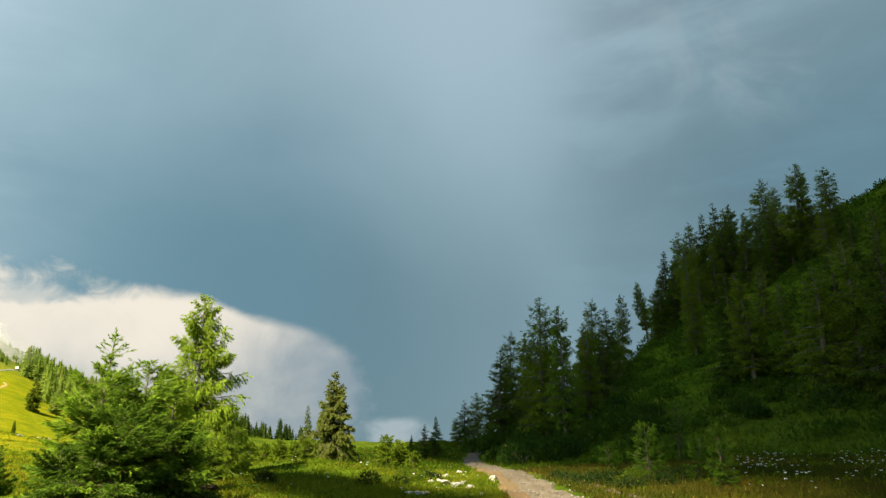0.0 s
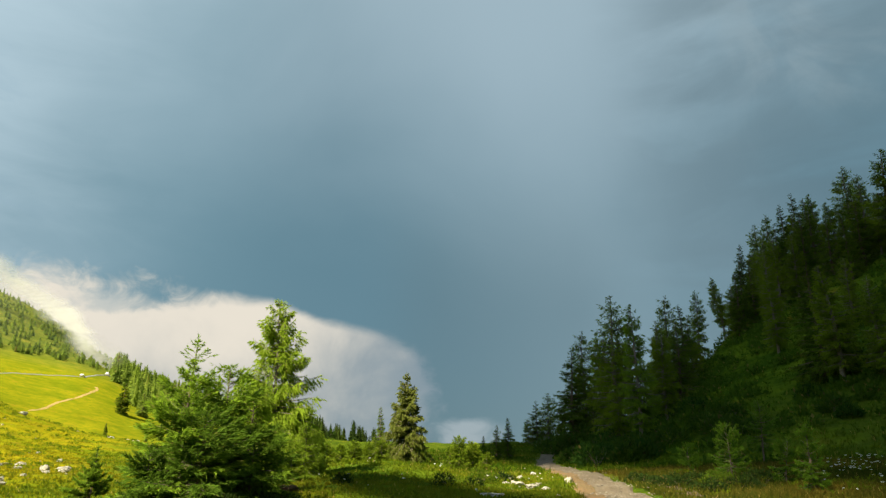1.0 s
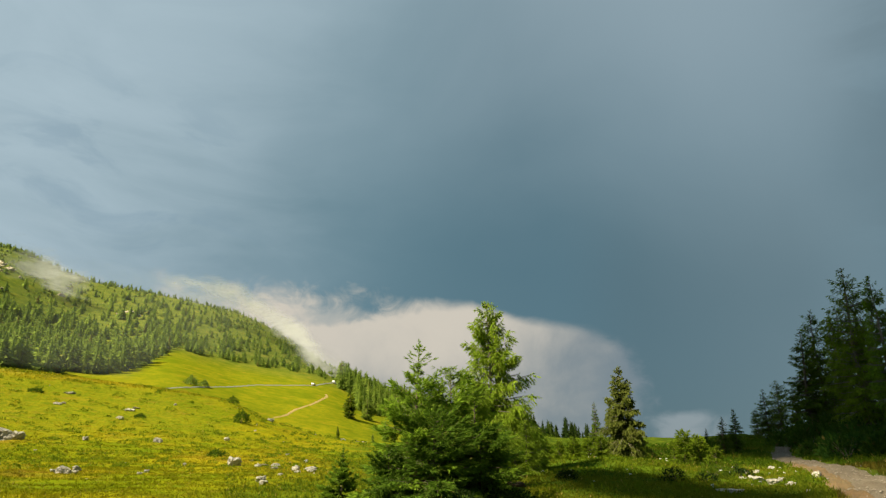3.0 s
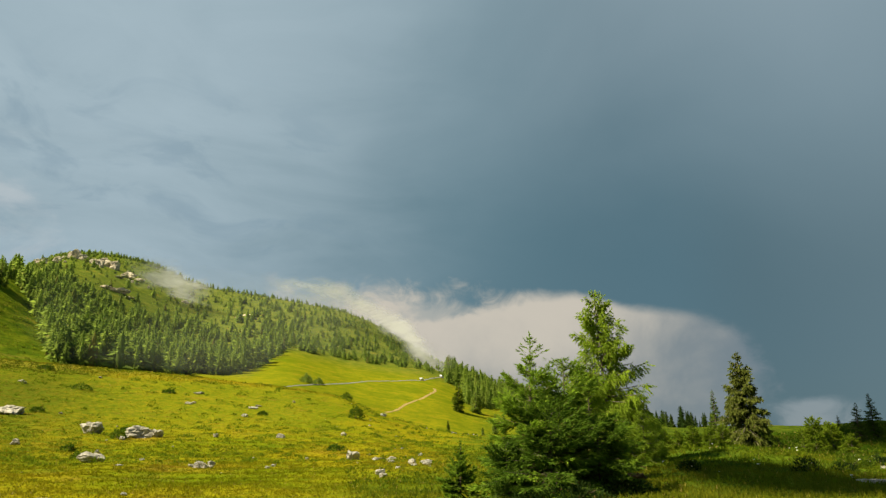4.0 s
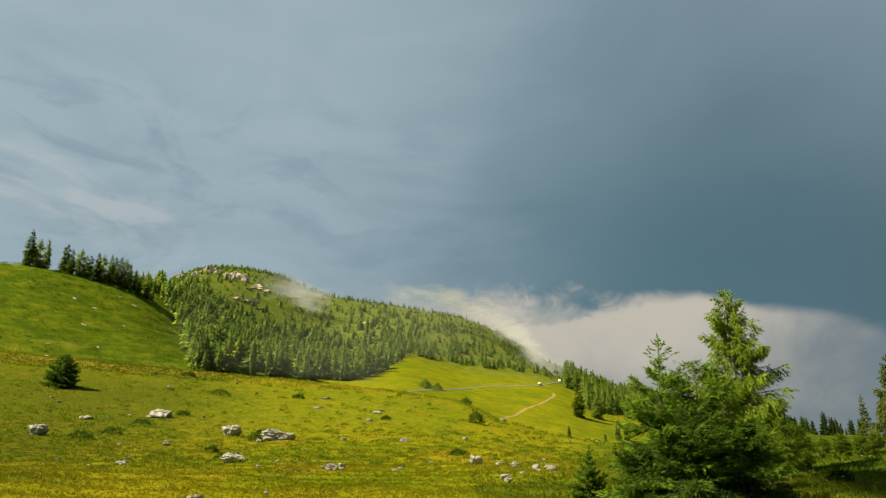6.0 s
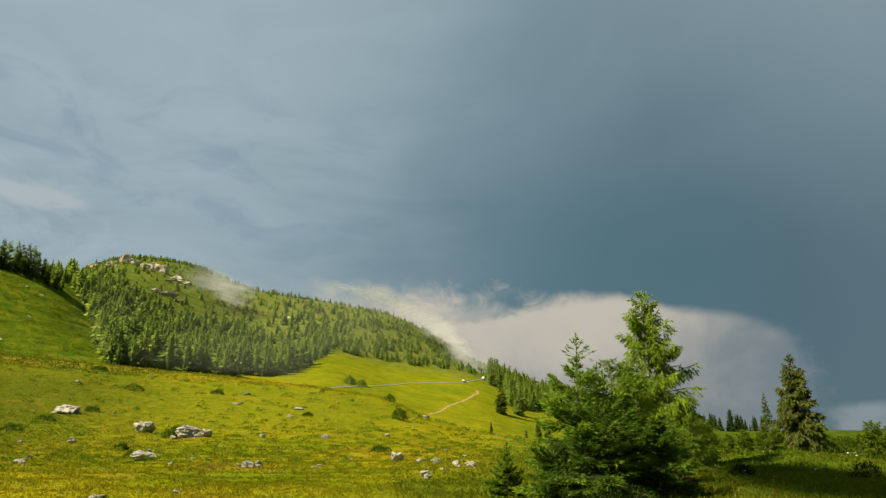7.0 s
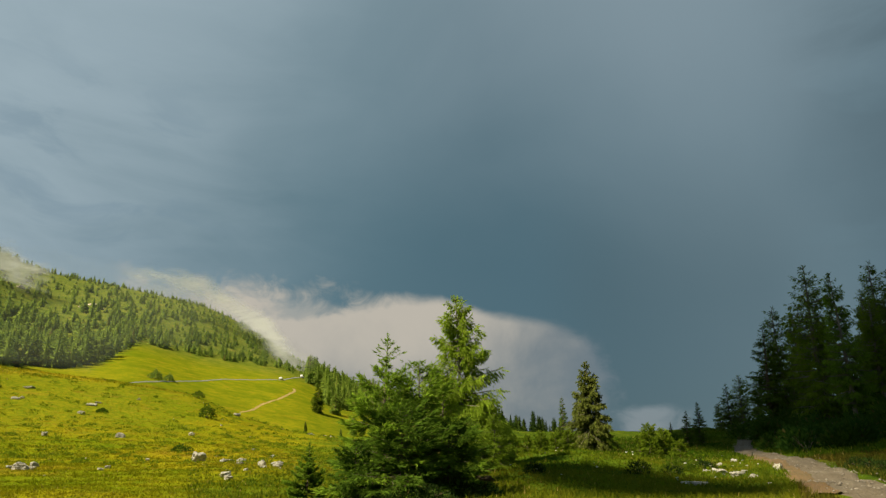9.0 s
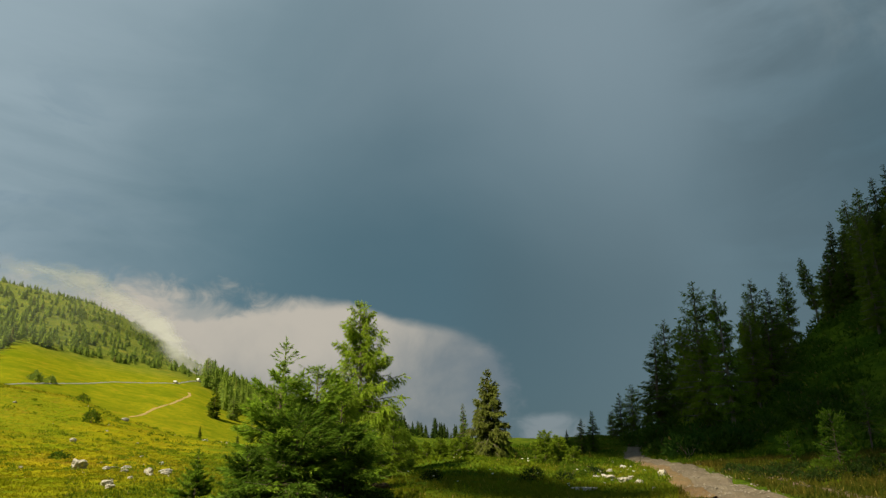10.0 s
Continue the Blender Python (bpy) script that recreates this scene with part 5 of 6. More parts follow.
# ---- far woods ----
def low_conifers(places, heights, rng, levels=20, per=7, wide=0.2):
    """Many simple conifers as one mesh: slim drooping boughs in whorls round a tapering core. Also tells which corners are core."""
    n, k = len(places), levels * per
    u = (np.tile(np.repeat(np.arange(levels), per), (n, 1)) + rng.random((n, k))) / levels
    phi = rng.uniform(0, 2 * np.pi, (n, k))
    h = heights[:, None]
    girth = wide * rng.uniform(0.75, 1.25, (n, 1))
    taper = rng.uniform(0.6, 0.95, (n, 1))
    lumps = 1 + 0.2 * np.sin(phi * 2 + u * 11 + rng.uniform(0, 6, (n, 1)))
    reach = h * girth * ((1 - u) ** taper) * np.clip(0.6 + 3 * u, 0, 1) * lumps * rng.uniform(0.7, 1.2, (n, k)) + 0.02 * h
    d = np.stack([np.cos(phi), np.sin(phi), 0.7 * u - 0.55 + rng.normal(0, 0.2, (n, k))], -1)
    start = reach * rng.uniform(0.1, 0.5, (n, k))
    o = np.stack([np.zeros((n, k)), np.zeros((n, k)), h * (0.06 + 0.93 * u)], -1) + places[:, None] + d * start[..., None]
    v, _ = rhombs(o.reshape(-1, 3), d.reshape(-1, 3), (reach - start * 0.5).ravel(), (reach * rng.uniform(0.2, 0.36, (n, k))).ravel(), rng)
    v = v.reshape(n, k * 4, 3)
    sides, rows = 6, np.array([0.03, 0.16, 0.55, 0.97])
    a = np.linspace(0, 2 * np.pi, sides, endpoint=False)
    fat = h * girth * np.stack([0.4 + 0 * rows, 0.62 * (1 - rows) ** 0.9], 0).min(0)[None]
    core = np.stack([fat[..., None] * np.cos(a), fat[..., None] * np.sin(a), np.broadcast_to((h * rows)[..., None], (n, 4, sides))], -1) + places[:, None, None]
    total = k * 4 + 4 * sides
    i, j = np.meshgrid(np.arange(3), np.arange(sides), indexing="ij")
    ringed = np.stack([i * sides + j, i * sides + (j + 1) % sides, (i + 1) * sides + (j + 1) % sides, (i + 1) * sides + j], -1).reshape(-1, 4) + k * 4
    one = np.concatenate([np.arange(k * 4).reshape(-1, 4), ringed])
    faces = (one[None] + (np.arange(n) * total)[:, None, None]).reshape(-1, 4)
    verts = np.concatenate([v, core.reshape(n, -1, 3)], 1).reshape(-1, 3)
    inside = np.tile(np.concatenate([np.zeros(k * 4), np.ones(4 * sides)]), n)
    return verts, faces, inside


def wood(name, label, count, az, r, h, seed, mask=None, mat=None, wide=0.23, tall=None):
    rng = np.random.default_rng(seed)
    a, d = rng.uniform(*az, count), rng.uniform(*r, count)
    if mask is not None:
        keep = mask(a, d, rng)
        a, d = a[keep], d[keep]
    x, y = -d * np.sin(np.radians(a)), d * np.cos(np.radians(a))
    size = rng.uniform(*h, len(a)) * (1 - 0.6 * rng.random(len(a)) ** 2)
    if tall is not None:
        size *= tall(a, d)
    v, f, inside = low_conifers(np.stack([x, y, height(x, y) - 0.3], -1), size, rng, wide=wide)
    # Cores are toned down a little for the shade inside the crowns.
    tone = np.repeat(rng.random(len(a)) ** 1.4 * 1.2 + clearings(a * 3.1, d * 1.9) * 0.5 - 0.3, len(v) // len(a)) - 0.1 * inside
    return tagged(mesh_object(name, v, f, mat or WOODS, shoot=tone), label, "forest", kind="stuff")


def clearings(a, d):
    return 0.5 + 0.5 * np.sin(a * 0.9 + d * 0.013) * np.cos(a * 0.37 - d * 0.021)


def main_wood(a, d, rng):
    lower = np.interp(a, [30, 33.4, 39.5, 44.2, 46, 53, 61], [500, 500, 485, 470, 395, 395, 400])
    upper = np.interp(a, [30, 40, 46, 52, 55, 60, 62, 64], [800, 840, 760, 600, 530, 520, 640, 800])
    open_ground = np.where((a > 45) & (d > 520), 0.3, 1.0)
    dense = np.where(d < upper, np.clip(0.2 + 0.95 * clearings(a * 1.9, d * 1.6), 0, 0.95) * open_ground, np.where(a > 53, 0.02, 0.14)) * np.where((a < 45.5) & (d > lower + 40), 0.3 + 0.7 * clearings(a, d), 1.0)
    return (d > lower) & (rng.random(len(a)) < dense)


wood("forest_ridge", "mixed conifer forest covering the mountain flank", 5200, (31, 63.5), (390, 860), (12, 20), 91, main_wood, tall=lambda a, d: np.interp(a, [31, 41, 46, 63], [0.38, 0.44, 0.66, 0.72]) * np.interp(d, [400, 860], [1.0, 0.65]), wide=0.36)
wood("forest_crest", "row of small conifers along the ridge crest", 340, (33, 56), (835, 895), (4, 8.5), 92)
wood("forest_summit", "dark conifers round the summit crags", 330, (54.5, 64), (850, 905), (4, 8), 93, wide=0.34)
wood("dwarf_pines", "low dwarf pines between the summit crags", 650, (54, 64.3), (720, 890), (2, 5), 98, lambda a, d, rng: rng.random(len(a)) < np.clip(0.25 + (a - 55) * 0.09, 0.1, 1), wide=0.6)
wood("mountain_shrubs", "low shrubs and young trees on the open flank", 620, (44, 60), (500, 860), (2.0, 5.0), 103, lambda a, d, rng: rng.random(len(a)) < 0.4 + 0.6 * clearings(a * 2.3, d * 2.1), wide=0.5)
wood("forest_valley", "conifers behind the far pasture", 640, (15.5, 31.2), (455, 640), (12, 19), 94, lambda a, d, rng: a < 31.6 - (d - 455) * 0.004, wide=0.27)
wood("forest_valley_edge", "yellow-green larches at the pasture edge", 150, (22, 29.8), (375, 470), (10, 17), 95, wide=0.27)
wood("forest_skyline", "dark line of conifers on the far rise", 190, (10.3, 19.5), (232, 258), (6.5, 11.0), 96, lambda a, d, rng: rng.random(len(a)) < np.clip((a - 9.5) / 8, 0.3, 1), SHADED_SPRUCE, tall=lambda a, d: np.interp(a, [10, 14, 18], [0.55, 0.7, 1.15]))
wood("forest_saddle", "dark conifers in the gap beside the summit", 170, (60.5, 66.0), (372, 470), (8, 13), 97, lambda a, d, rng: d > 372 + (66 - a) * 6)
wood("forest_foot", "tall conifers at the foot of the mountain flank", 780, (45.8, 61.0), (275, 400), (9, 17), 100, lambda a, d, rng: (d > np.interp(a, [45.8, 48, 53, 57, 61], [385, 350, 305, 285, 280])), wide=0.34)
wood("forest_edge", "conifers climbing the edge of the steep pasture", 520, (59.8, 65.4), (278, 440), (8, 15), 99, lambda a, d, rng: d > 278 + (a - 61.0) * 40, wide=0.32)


def crest_trees():
    """Countable conifers on the rim of the steep pasture and on the far pasture."""
    protos = []
    group = "conifers along the steep pasture's rim"
    for n, (az, top) in enumerate([(73.4, 16.3), (72.8, 15.7), (72.3, 15.8), (71.0, 15.6), (70.6, 15.3), (70.0, 15.4), (69.6, 15.0), (69.3, 15.0), (68.8, 15.3), (68.4, 15.2), (67.9, 15.3), (67.6, 15.1), (67.2, 15.2), (66.8, 15.1), (66.5, 14.8), (66.1, 14.3), (65.7, 13.9), (65.1, 13.8), (64.7, 13.2)]):
        r = 352 + 3 * (n % 4)
        x, y, z = spot(az, r)
        h = max(EYE + r * math.tan(radians(top)) - z, 6.0)
        if len(protos) < 4:
            tree = conifer("conifer", 10.0, (1.4, 1.8, 1.3, 1.6)[n], (HERB_DARK, WOODS, WOODS, HERB_DARK)[n], "conifer on the skyline of the steep pasture", "tree", group, whorls=22, per=7, twigs=16, needles=4, size=0.55, broad=1.1, seed=101 + n, bare=0.03, power=(0.8, 0.65, 0.9, 0.7)[n], rise=0.3, droop=0.45, hang=0.3, gaps=0.08, jitter=0.6)
            tree.matrix_basis = pose(x, y, z) @ Matrix.Diagonal((h / 10, h / 10, h / 10, 1))
            protos.append(tree)
        else:
            ob = copy_thing(protos[n % 4], pose(x, y, z, rz=77 * n))
            ob.scale = (h / 10, h / 10, h / 10)
    for n, (az, r, w, h) in enumerate([(31.1, 262, 1.0, 4.3), (28.3, 268, 1.0, 3.5), (27.3, 281, 1.1, 8.0), (26.6, 286, 1.2, 7.2), (30.2, 328, 1.5, 13.4), (28.8, 344, 1.5, 10.5), (30.7, 480, 0.8, 15.0), (30.0, 476, 1.0, 9.0)]):
        ob = copy_thing(protos[n % 4], pose(*spot(az, r), rz=31 * n))
        ob.scale = (w * h / 10, w * h / 10, h / 10)
        ob["label"], ob["group"] = "conifer standing alone on the far pasture", "conifers on the far pasture"


crest_trees()


# ---- undergrowth on the wooded slope ----
SLOPE_SHRUB = foliage("slope_shrub_leaves", (0.045, 0.09, 0.008), (0.14, 0.225, 0.016), (0.2, 0.15, 0.05), 0.4)


def undergrowth():
    rng = np.random.default_rng(44)
    vs, fs, at = [], [], 0
    for _ in range(1700):
        az = rng.uniform(-37, -9)
        r = rng.uniform(44, np.interp(az, [-37, -17, -9], [122, 124, 100]))
        x, y, z = spot(az, r)
        if math.sin(x * 0.31 + 2 * math.sin(y * 0.17)) * math.cos(y * 0.23 + math.sin(x * 0.2)) + 0.012 * (r - 80) < rng.uniform(-0.5, 0.5):
            continue
        w = rng.uniform(0.8, 2.6)
        v, f = shrub_mesh(w, w * rng.uniform(0.35, 0.6), 42, 0.42, int(rng.integers(1e6)), 1.5)
        vs.append(v + [x, y, z - 0.1])
        fs.append(f + at)
        at += len(v)
    tagged(mesh_object("undergrowth", np.concatenate(vs), np.concatenate(fs), SLOPE_SHRUB), "dense low green shrubs on the wooded slope", "undergrowth", kind="stuff")


undergrowth()


def herbs():
    """Low dark clumps of herbs and cushions scattered over the pasture and the knoll."""
    rng = np.random.default_rng(47)
    vs, fs, at = [], [], 0
    for n in range(1500):
        az = rng.uniform(28, 78) if n % 3 else rng.uniform(-35, 28)
        r = 46 * (170 / 46) ** rng.random() if n % 3 else 24 * (60 / 24) ** rng.random()
        if n >= 1150:
            az, r = rng.uniform(60, 76), rng.uniform(225, 360)
        x, y, z = spot(az, r)
        if not off_road(np.array([x]), np.array([y]), 1.5)[0]:
            continue
        w = rng.uniform(0.4, 1.2) * (0.6 + r / 120)
        v, f = shrub_mesh(w, w * rng.uniform(0.15, 0.28), 40, 0.1 + r * 0.0016, int(rng.integers(1e6)), 1.2)
        vs.append(v + [x, y, z - 0.04])
        fs.append(f + at)
        at += len(v)
    tagged(mesh_object("herbs", np.concatenate(vs), np.concatenate(fs), HERB), "low green herb clumps in the pasture", "herbs", kind="stuff")


HERB = foliage("herb_leaves", (0.13, 0.18, 0.008), (0.23, 0.265, 0.014), (0.26, 0.21, 0.05), 0.55)
herbs()


def pebbles():
    rng = np.random.default_rng(48)
    line = np.array([spot(a, r)[:2] for a, r in ROAD_LINE])
    cube = np.array([[0, 0, 1], [1, 0, 0.1], [0, 1, 0], [-1, 0, 0.1], [0, -1, 0], [0, 0, -0.6]], float)
    tri = np.array([[0, 1, 2], [0, 2, 3], [0, 3, 4], [0, 4, 1], [5, 2, 1], [5, 3, 2], [5, 4, 3], [5, 1, 4]])
    vs, fs = [], []
    for n in range(1400):
        k = int(rng.integers(2, len(line) - 3))
        p = line[k] + (line[k + 1] - line[k]) * rng.random() + rng.normal(0, 0.5, 2)
        s = 0.015 + 0.05 * rng.random() ** 2
        v = cube * s * rng.uniform(0.6, 1.3, (6, 3)) * [1, 1, 0.6]
        a = rng.uniform(0, 6.3)
        v = np.stack([v[:, 0] * math.cos(a) - v[:, 1] * math.sin(a), v[:, 0] * math.sin(a) + v[:, 1] * math.cos(a), v[:, 2]], -1)
        vs.append(v + [p[0], p[1], float(height(*p)) + 0.07])
        fs.append(tri + 6 * n)
    tagged(mesh_object("pebbles", np.concatenate(vs), np.concatenate(fs), PEBBLE), "loose pale pebbles on the cart road", "pebbles", kind="stuff")


# ---- grass ----
def grass(name, label, mat, count, az, r, h, blades, seed, golden):
    rng = np.random.default_rng(seed)
    a = rng.uniform(*az, count)
    d = r[0] * (r[1] / r[0]) ** rng.random(count)
    x, y = -d * np.sin(np.radians(a)), d * np.cos(np.radians(a))
    gold = rng.random(count) < np.clip((-x * 0.035 - y * 0.0155) / (0.4 + 0.006 * np.abs(y)) + 0.1, 0, 1)
    keep = off_road(x, y) & (gold == golden)
    patch = 0.5 + 0.5 * np.sin(x * 0.8 + 2 * np.sin(y * 0.5)) * np.cos(y * 0.7 + np.sin(x * 0.6))
    keep &= rng.random(count) < 0.35 + 0.65 * patch
    x, y, d = x[keep], y[keep], d[keep]
    n = len(x)
    base = np.stack([x, y, height(x, y) - 0.02], -1)
    o = np.repeat(base, blades, 0)
    o[:, :2] += rng.normal(0, 0.05, (n * blades, 2)) * (np.repeat(d, blades)[:, None] / 30)
    way = rng.normal(0, 0.45, (n * blades, 3))
    way[:, 2] = 1.0
    tall = rng.uniform(*h, n * blades) * (0.6 + 0.6 * np.repeat(rng.random(n), blades))
    wide = np.repeat(d, blades) * 0.0011 * rng.uniform(0.7, 1.5, n * blades)
    v, f = rhombs(o, way, tall, wide, rng)
    return tagged(mesh_object(name, v, f, mat), label, "grass", kind="stuff")


pebbles()
grass("grass_green", "green meadow grass on the knoll", GRASS, 45000, (-5, 40), (16, 70), (0.07, 0.2), 4, 5, False)
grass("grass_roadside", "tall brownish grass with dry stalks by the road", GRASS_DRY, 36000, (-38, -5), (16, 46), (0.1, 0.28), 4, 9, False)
grass("grass_golden", "golden pasture grass", GRASS_GOLD, 80000, (24, 78), (16, 75), (0.04, 0.11), 4, 6, True)
grass("grass_tussocks", "taller green tussocks in the pasture", GRASS_GOLD, 3600, (27, 78), (24, 90), (0.08, 0.2), 10, 10, True)
grass("grass_far_golden", "golden pasture tussocks", GRASS_UPPER, 42000, (27, 78), (60, 182), (0.06, 0.17), 3, 7, True)
grass("grass_rim", "tall bleached grass along the rim", GRASS_UPPER, 9000, (40, 78), (158, 186), (0.2, 0.5), 3, 17, True)
grass("grass_steep", "rough tussocks on the steep pasture", GRASS, 16000, (54, 78), (225, 345), (0.15, 0.4), 3, 18, True)
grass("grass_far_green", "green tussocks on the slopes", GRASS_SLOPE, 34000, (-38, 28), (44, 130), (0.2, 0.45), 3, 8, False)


# ---- flowers ----
def daisies():
    rng = np.random.default_rng(12)
    proto = None
    group = "white daisies by the roadside"
    spots = []
    for _ in range(95):
        az = rng.choice([-23.6, -24.8, -25.4, -29.8, -31.0]) + rng.normal(0, 0.9)
        spots.append((az, rng.uniform(33, 42)))
    for _ in range(45):
        spots.append((rng.uniform(-33, -22), rng.uniform(23, 34)))
    for _ in range(30):
        spots.append((rng.uniform(-4, 16), rng.uniform(24, 40)))
    for n, (az, r) in enumerate(spots):
        x, y, z = spot(az, r)
        s = rng.uniform(0.65, 1.1)
        at = pose(x, y, z, rx=rng.uniform(-15, 15), ry=rng.uniform(-15, 15), rz=n * 40)
        if proto is None:
            proto = new("daisy")
            st = np.linspace(0, 1, 3)
            v, f = tubes(np.stack([0 * st, 0 * st, st * 0.33], -1)[None], np.full((1, 3), 0.004), 4)
            mesh_object("stalk", v, f, GRASS, proto)
            a = np.linspace(0, 2 * np.pi, 9)[:-1]
            v, f = rhombs(np.tile([[0, 0, 0.33]], (8, 1)), np.stack([np.cos(a), np.sin(a), 0.45 + 0 * a], -1), np.full(8, 0.06), np.full(8, 0.05), rng)
            mesh_object("petals", v, f, PETAL, proto)
            bm = bmesh.new()
            bmesh.ops.create_icosphere(bm, subdivisions=1, radius=0.014)
            bmesh.ops.translate(bm, verts=bm.verts, vec=(0, 0, 0.338))
            part("flower_centre", bm, CLAY, proto, "yellow flower centre")
            tagged(proto, "white daisy on a thin green stalk", "flower", group)
            proto.matrix_basis = at
            ob = proto
        else:
            ob = copy_thing(proto, at)
        ob.scale = (s, s, s)


daisies()


def earth_mound():
    ob = rock(17.8, 25.8, 0.75, 0.42, 2, "bare reddish earth mound in the grass", "", 0.8, 0.35, name="earth_mound", category="mound")
    ob.data = ob.data.copy()
    ob.data.materials[0] = EARTH


earth_mound()


# ---- vehicles on the far road ----
def box(bm, x0, x1, y0, y1, z0, z1, taper=0.0):
    """A box whose top is drawn in by taper along x."""
    v = [bm.verts.new(p) for p in ((x0, y0, z0), (x1, y0, z0), (x1, y1, z0), (x0, y1, z0), (x0 + taper, y0 + 0.1, z1), (x1 - taper, y0 + 0.1, z1), (x1 - taper, y1 - 0.1, z1), (x0 + taper, y1 - 0.1, z1))]
    for q in ((3, 2, 1, 0), (4, 5, 6, 7), (0, 1, 5, 4), (1, 2, 6, 5), (2, 3, 7, 6), (3, 0, 4, 7)):
        bm.faces.new([v[i] for i in q])


def vehicle(name, label, az, r, length, tall, turn):
    x, y, z = spot(az, r)
    car = new(name)
    car.matrix_basis = pose(x, y, z + 0.25, rz=turn)
    bm = bmesh.new()
    box(bm, -length / 2, length / 2, -0.9, 0.9, 0.35, 1.0)
    box(bm, -length / 2 + 0.15, length / 2 - 0.7, -0.88, 0.88, 1.0, tall, 0.25)
    bmesh.ops.bevel(bm, geom=bm.edges[:], offset=0.07, segments=2, affect="EDGES")
    part("body", bm, WHITE_PAINT, car)
    for side in (-1, 1):
        bm = bmesh.new()
        box(bm, -length / 2 + 0.55, length / 2 - 1.15, side * 0.87 - 0.02, side * 0.87 + 0.02, 1.1, tall - 0.18)
        part("window", bm, DARK_GLASS, car)
        for end in (-0.32, 0.32):
            bm = bmesh.new()
            bmesh.ops.create_cone(bm, cap_ends=True, segments=16, radius1=0.33, radius2=0.33, depth=0.2, matrix=pose(end * length, side * 0.82, 0.33, 90))
            part("wheel", bm, RUBBER, car)
    tagged(car, label, "vehicle")


vehicle("van", "white van parked on the far pasture road", 31.55, 486, 4.2, 1.8, 110)
vehicle("car", "white car on the far pasture road", 33.2, 431, 3.4, 1.3, 110)


# ---- mist on the ridge and the unseen cloud added for shade ----
def mist_material(name, torn):
    mat, n = material(name)
    coord = n.add("ShaderNodeTexCoord").outputs["Object"]
    thick = n.add("ShaderNodeAttribute")
    thick.attribute_name = "thickness"
    a = n.noise(coord, 0.011, 8.0, 0.6, 0.6)
    b = n.noise(coord, 0.04, 6.0, 0.6, 0.4)
    f = n.math("ADD", n.math("MULTIPLY", a, 0.7), n.math("MULTIPLY", b, 0.3))
    dense = n.step(n.math("ADD", n.math("MULTIPLY", n.math("SUBTRACT", f, 0.5), torn), thick.outputs["Fac"]), 0.25, 1.25)
    dense = n.math("MULTIPLY", dense, n.step(thick.outputs["Fac"], 0.02, 0.3))
    lit = n.add("ShaderNodeBsdfDiffuse", Color=(0.53, 0.55, 0.58, 1))
    through = n.add("ShaderNodeBsdfTranslucent", Color=(0.53, 0.55, 0.58, 1))
    white = n.add("ShaderNodeMixShader", Fac=0.5)
    n.link(lit.outputs[0], white.inputs[1])
    n.link(through.outputs[0], white.inputs[2])
    clear = n.add("ShaderNodeBsdfTransparent")
    both = n.add("ShaderNodeMixShader")
    n.link(n.math("MULTIPLY", dense, 0.9), both.inputs[0])
    n.link(clear.outputs[0], both.inputs[1])
    n.link(white.outputs[0], both.inputs[2])
    out = n.add("ShaderNodeOutputMaterial")
    n.link(both.outputs[0], out.inputs[0])
    return mat


MIST = mist_material("mist", 3.4)
HAZE = mist_material("haze", 0.25)


def mist(label, az, el, r, thickness, mat=MIST):
    """A soft bank of mist: a bulging sheet that thins out towards its rim."""
    na, ne = 60, 30
    a, e = np.meshgrid(np.linspace(*az, na), np.linspace(*el, ne), indexing="ij")
    u, w = (a - az[0]) / (az[1] - az[0]), (e - el[0]) / (el[1] - el[0])
    d = r[0] + (r[1] - r[0]) * w + 12 * np.sin(u * 9) * np.cos(w * 5)
    x, y = -d * np.sin(np.radians(a)), d * np.cos(np.radians(a))
    z = EYE + d * np.tan(np.radians(e))
    i, j = np.meshgrid(np.arange(na - 1), np.arange(ne - 1), indexing="ij")
    f = np.stack([i * ne + j, (i + 1) * ne + j, (i + 1) * ne + j + 1, i * ne + j + 1], -1).reshape(-1, 4)
    ob = mesh_object("mist", np.stack([x, y, z], -1).reshape(-1, 3), f, mat, smooth=True)
    layer = ob.data.attributes.new("thickness", "FLOAT", "POINT")
    layer.data.foreach_set("value", thickness(a, e, u, w).ravel().astype(np.float32))
    return tagged(ob, label, "mist", kind="stuff")


def ridge_line(a):
    return np.interp(a, [28, 30, 32.2, 34.9, 39.7, 45.5, 52], [6.3, 7.3, 8.2, 10.6, 12.8, 13.7, 14.3])


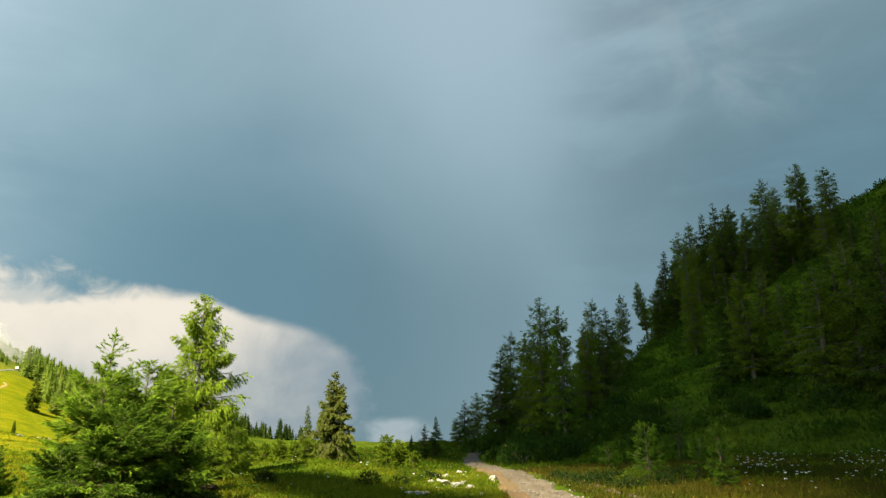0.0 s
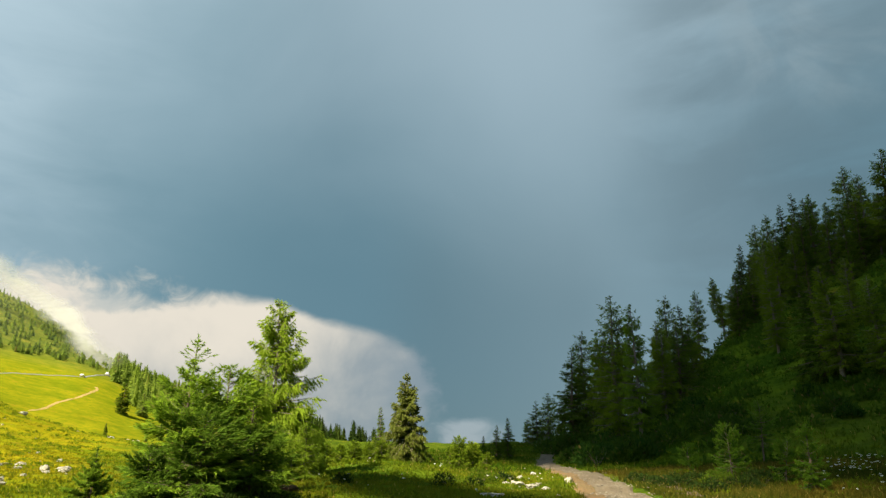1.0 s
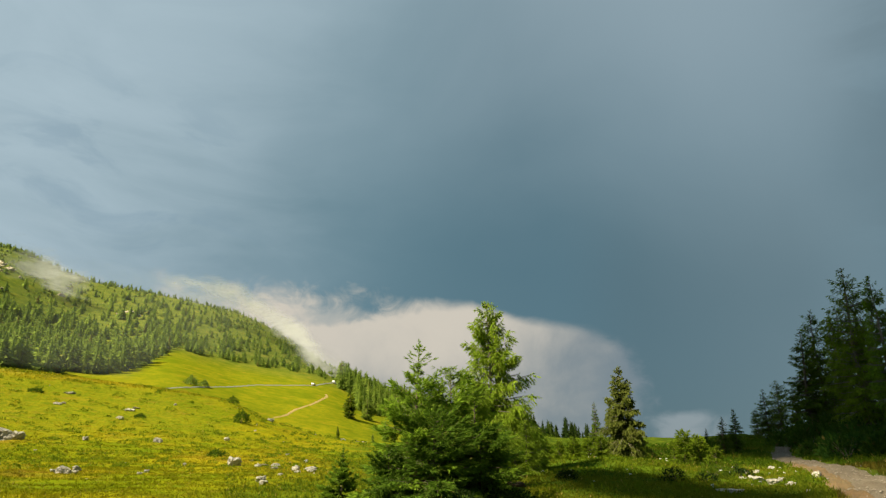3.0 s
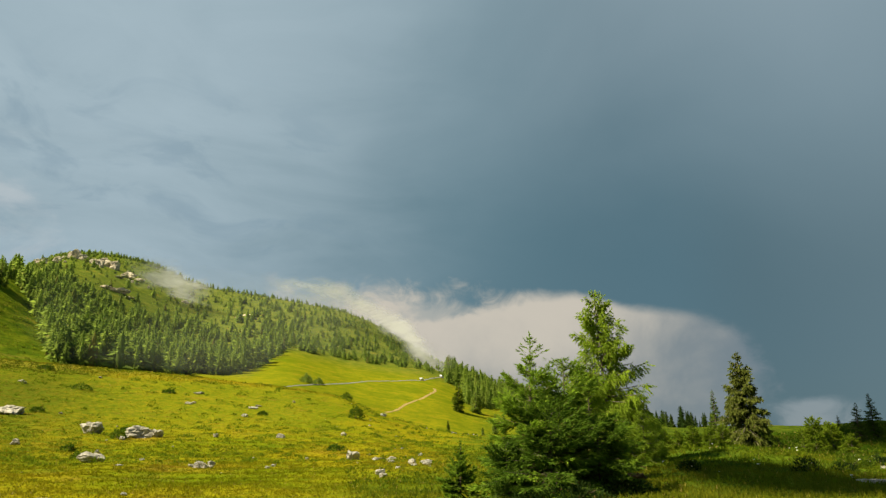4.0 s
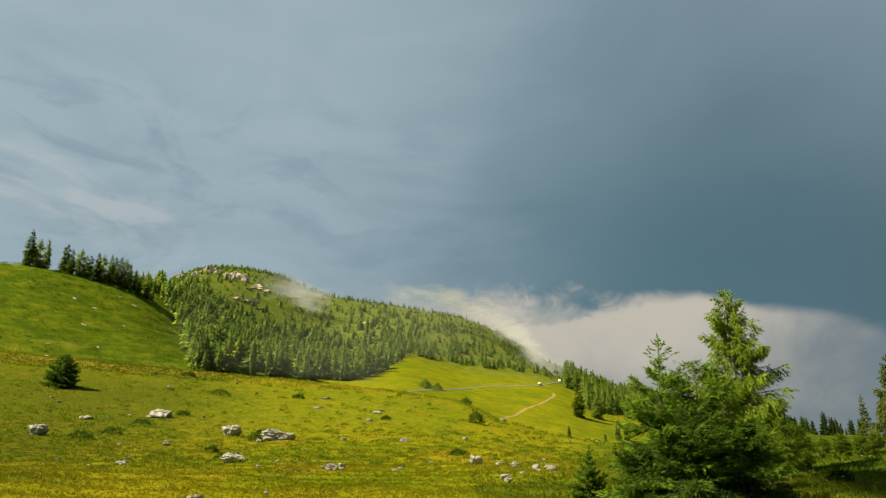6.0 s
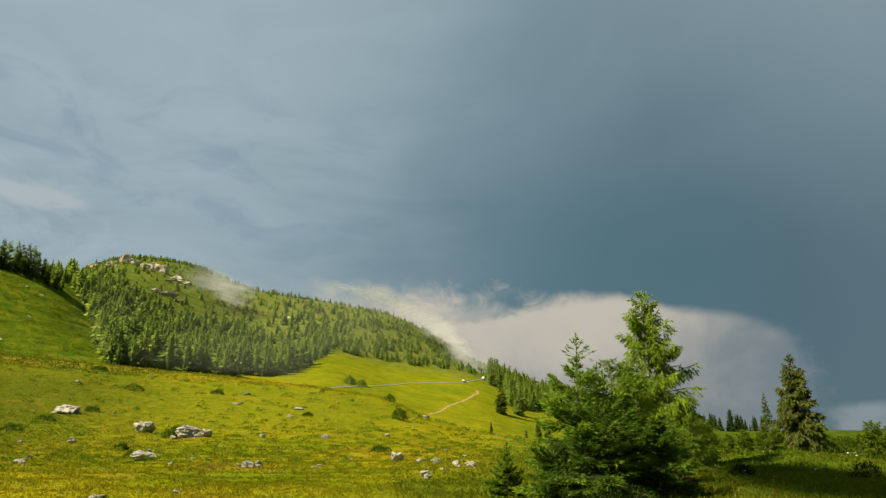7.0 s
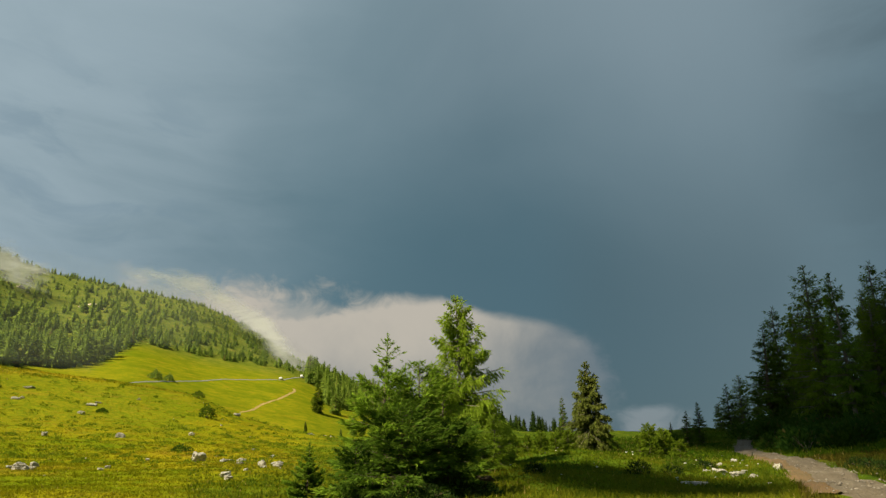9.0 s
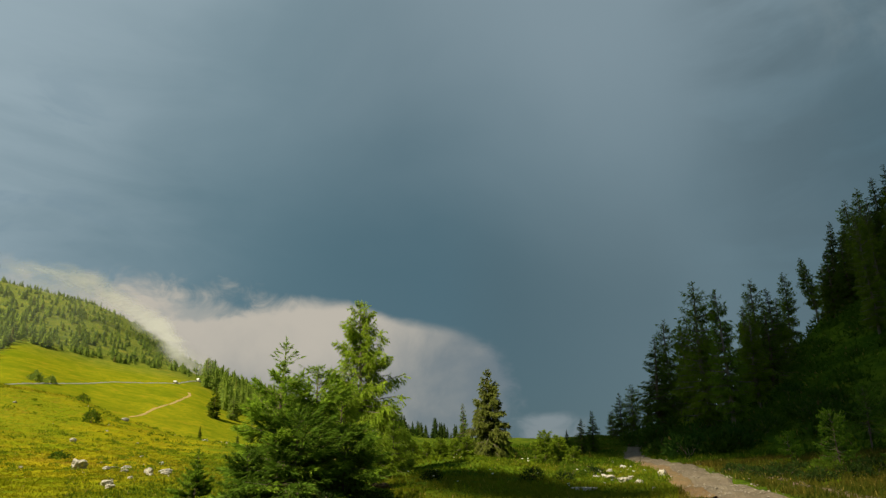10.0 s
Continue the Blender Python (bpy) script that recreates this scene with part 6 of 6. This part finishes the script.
mist("pale mist spilling over the ridge's end", (26, 48), (4.0, 16.0), (500, 720), lambda a, e, u, w: np.interp(a, [26, 28, 31, 34, 37, 41, 44, 48], [0.0, 0.1, 0.75, 1.3, 1.1, 0.75, 0.6, 0.0]) * np.exp(-((e - ridge_line(a) - np.interp(a, [31, 34, 38], [-0.4, -0.2, 0.35])) / np.interp(a, [28, 35, 46], [2.0, 1.4, 0.9])) ** 2))
mist("thin even haze before the forested flank", (29, 70), (3.0, 20.0), (262, 300), lambda a, e, u, w: np.interp(a, [30, 40, 50, 66], [0.47, 0.46, 0.41, 0.37]) * np.clip((e - np.interp(a, [30, 44, 47, 61, 66], [6.0, 7.6, 5.2, 6.2, 9.5])) / 1.5, 0, 1) * np.clip((ridge_line(np.minimum(a, 52)) + 2.5 - e) / 2.0, 0, 1) * np.clip((70 - a) / 8, 0, 1) * np.clip((a - 29) / 2, 0, 1), HAZE)
mist("thin wisp of mist beside the summit crags", (45, 60), (9.0, 19.0), (540, 760), lambda a, e, u, w: 0.85 * np.exp(-((a - 53.2 - 0.6 * (e - 13.6)) / 2.4) ** 2 - ((e - 13.9) / 1.9) ** 2))


def storm_cloud():
    """A cloud added behind the camera, out of sight, to shade the wooded slope."""
    ahead = sun_dir
    right = ahead.cross(Vector((0, 0, 1))).normalized()
    right = right if right.x > 0 else -right
    up = ahead.cross(right)
    up = up if up.z > 0 else -up
    rng = np.random.default_rng(9)
    bm = bmesh.new()
    def puff(a, b, size, far=700.0):
        bmesh.ops.create_icosphere(bm, subdivisions=2, radius=size, matrix=Matrix.Translation(ahead * (far + rng.uniform(-20, 20)) + right * a + up * b))

    for n in range(68):
        a = -270 + 5.0 * n
        # Lower edge fitted so that its shadow ends where the dark ground should.
        low = np.interp(a, [-253, -226, -189, -106, -52, -28, -14.6, -9.2, -4.2, 2.3, 51], [340, 240, 165, 105, 47, 34, 24.8, 22.7, 17.9, 9.5, -17])
        b = low
        for size in (4.5, 8, 14, 22, 28, 28, 28):
            if size < 10 or n % 4 == 0:
                puff(a, b + size, size * rng.uniform(0.95, 1.1))
            b += size * 1.2
    # A nearer shred, added to shade the near side of the knoll.
    for n in range(13):
        a = -22 + 0.75 * n
        puff(a, np.interp(a, [-21.6, -18.9, -13], [16.2, 14.9, 13.6]), rng.uniform(2.0, 2.6), 230.0)
    for v in bm.verts:
        v.co += v.normal * (0.4 if v.co.length < 400 else 2.0) * noise.noise(v.co * 0.04)
    data = bpy.data.meshes.new("storm_cloud")
    bm.to_mesh(data)
    bm.free()
    data.materials.append(plain_material("cloud_base", (0.6, 0.62, 0.65), 1.0, 0.1, 0.01))
    tagged(new("storm_cloud", data), "grey storm cloud overhead casting a shadow", "cloud", kind="structure")


storm_cloud()

for proto in (p for kind in PROTO.values() for p in kind):
    for ob in (*proto.children_recursive, proto):
        bpy.data.objects.remove(ob)
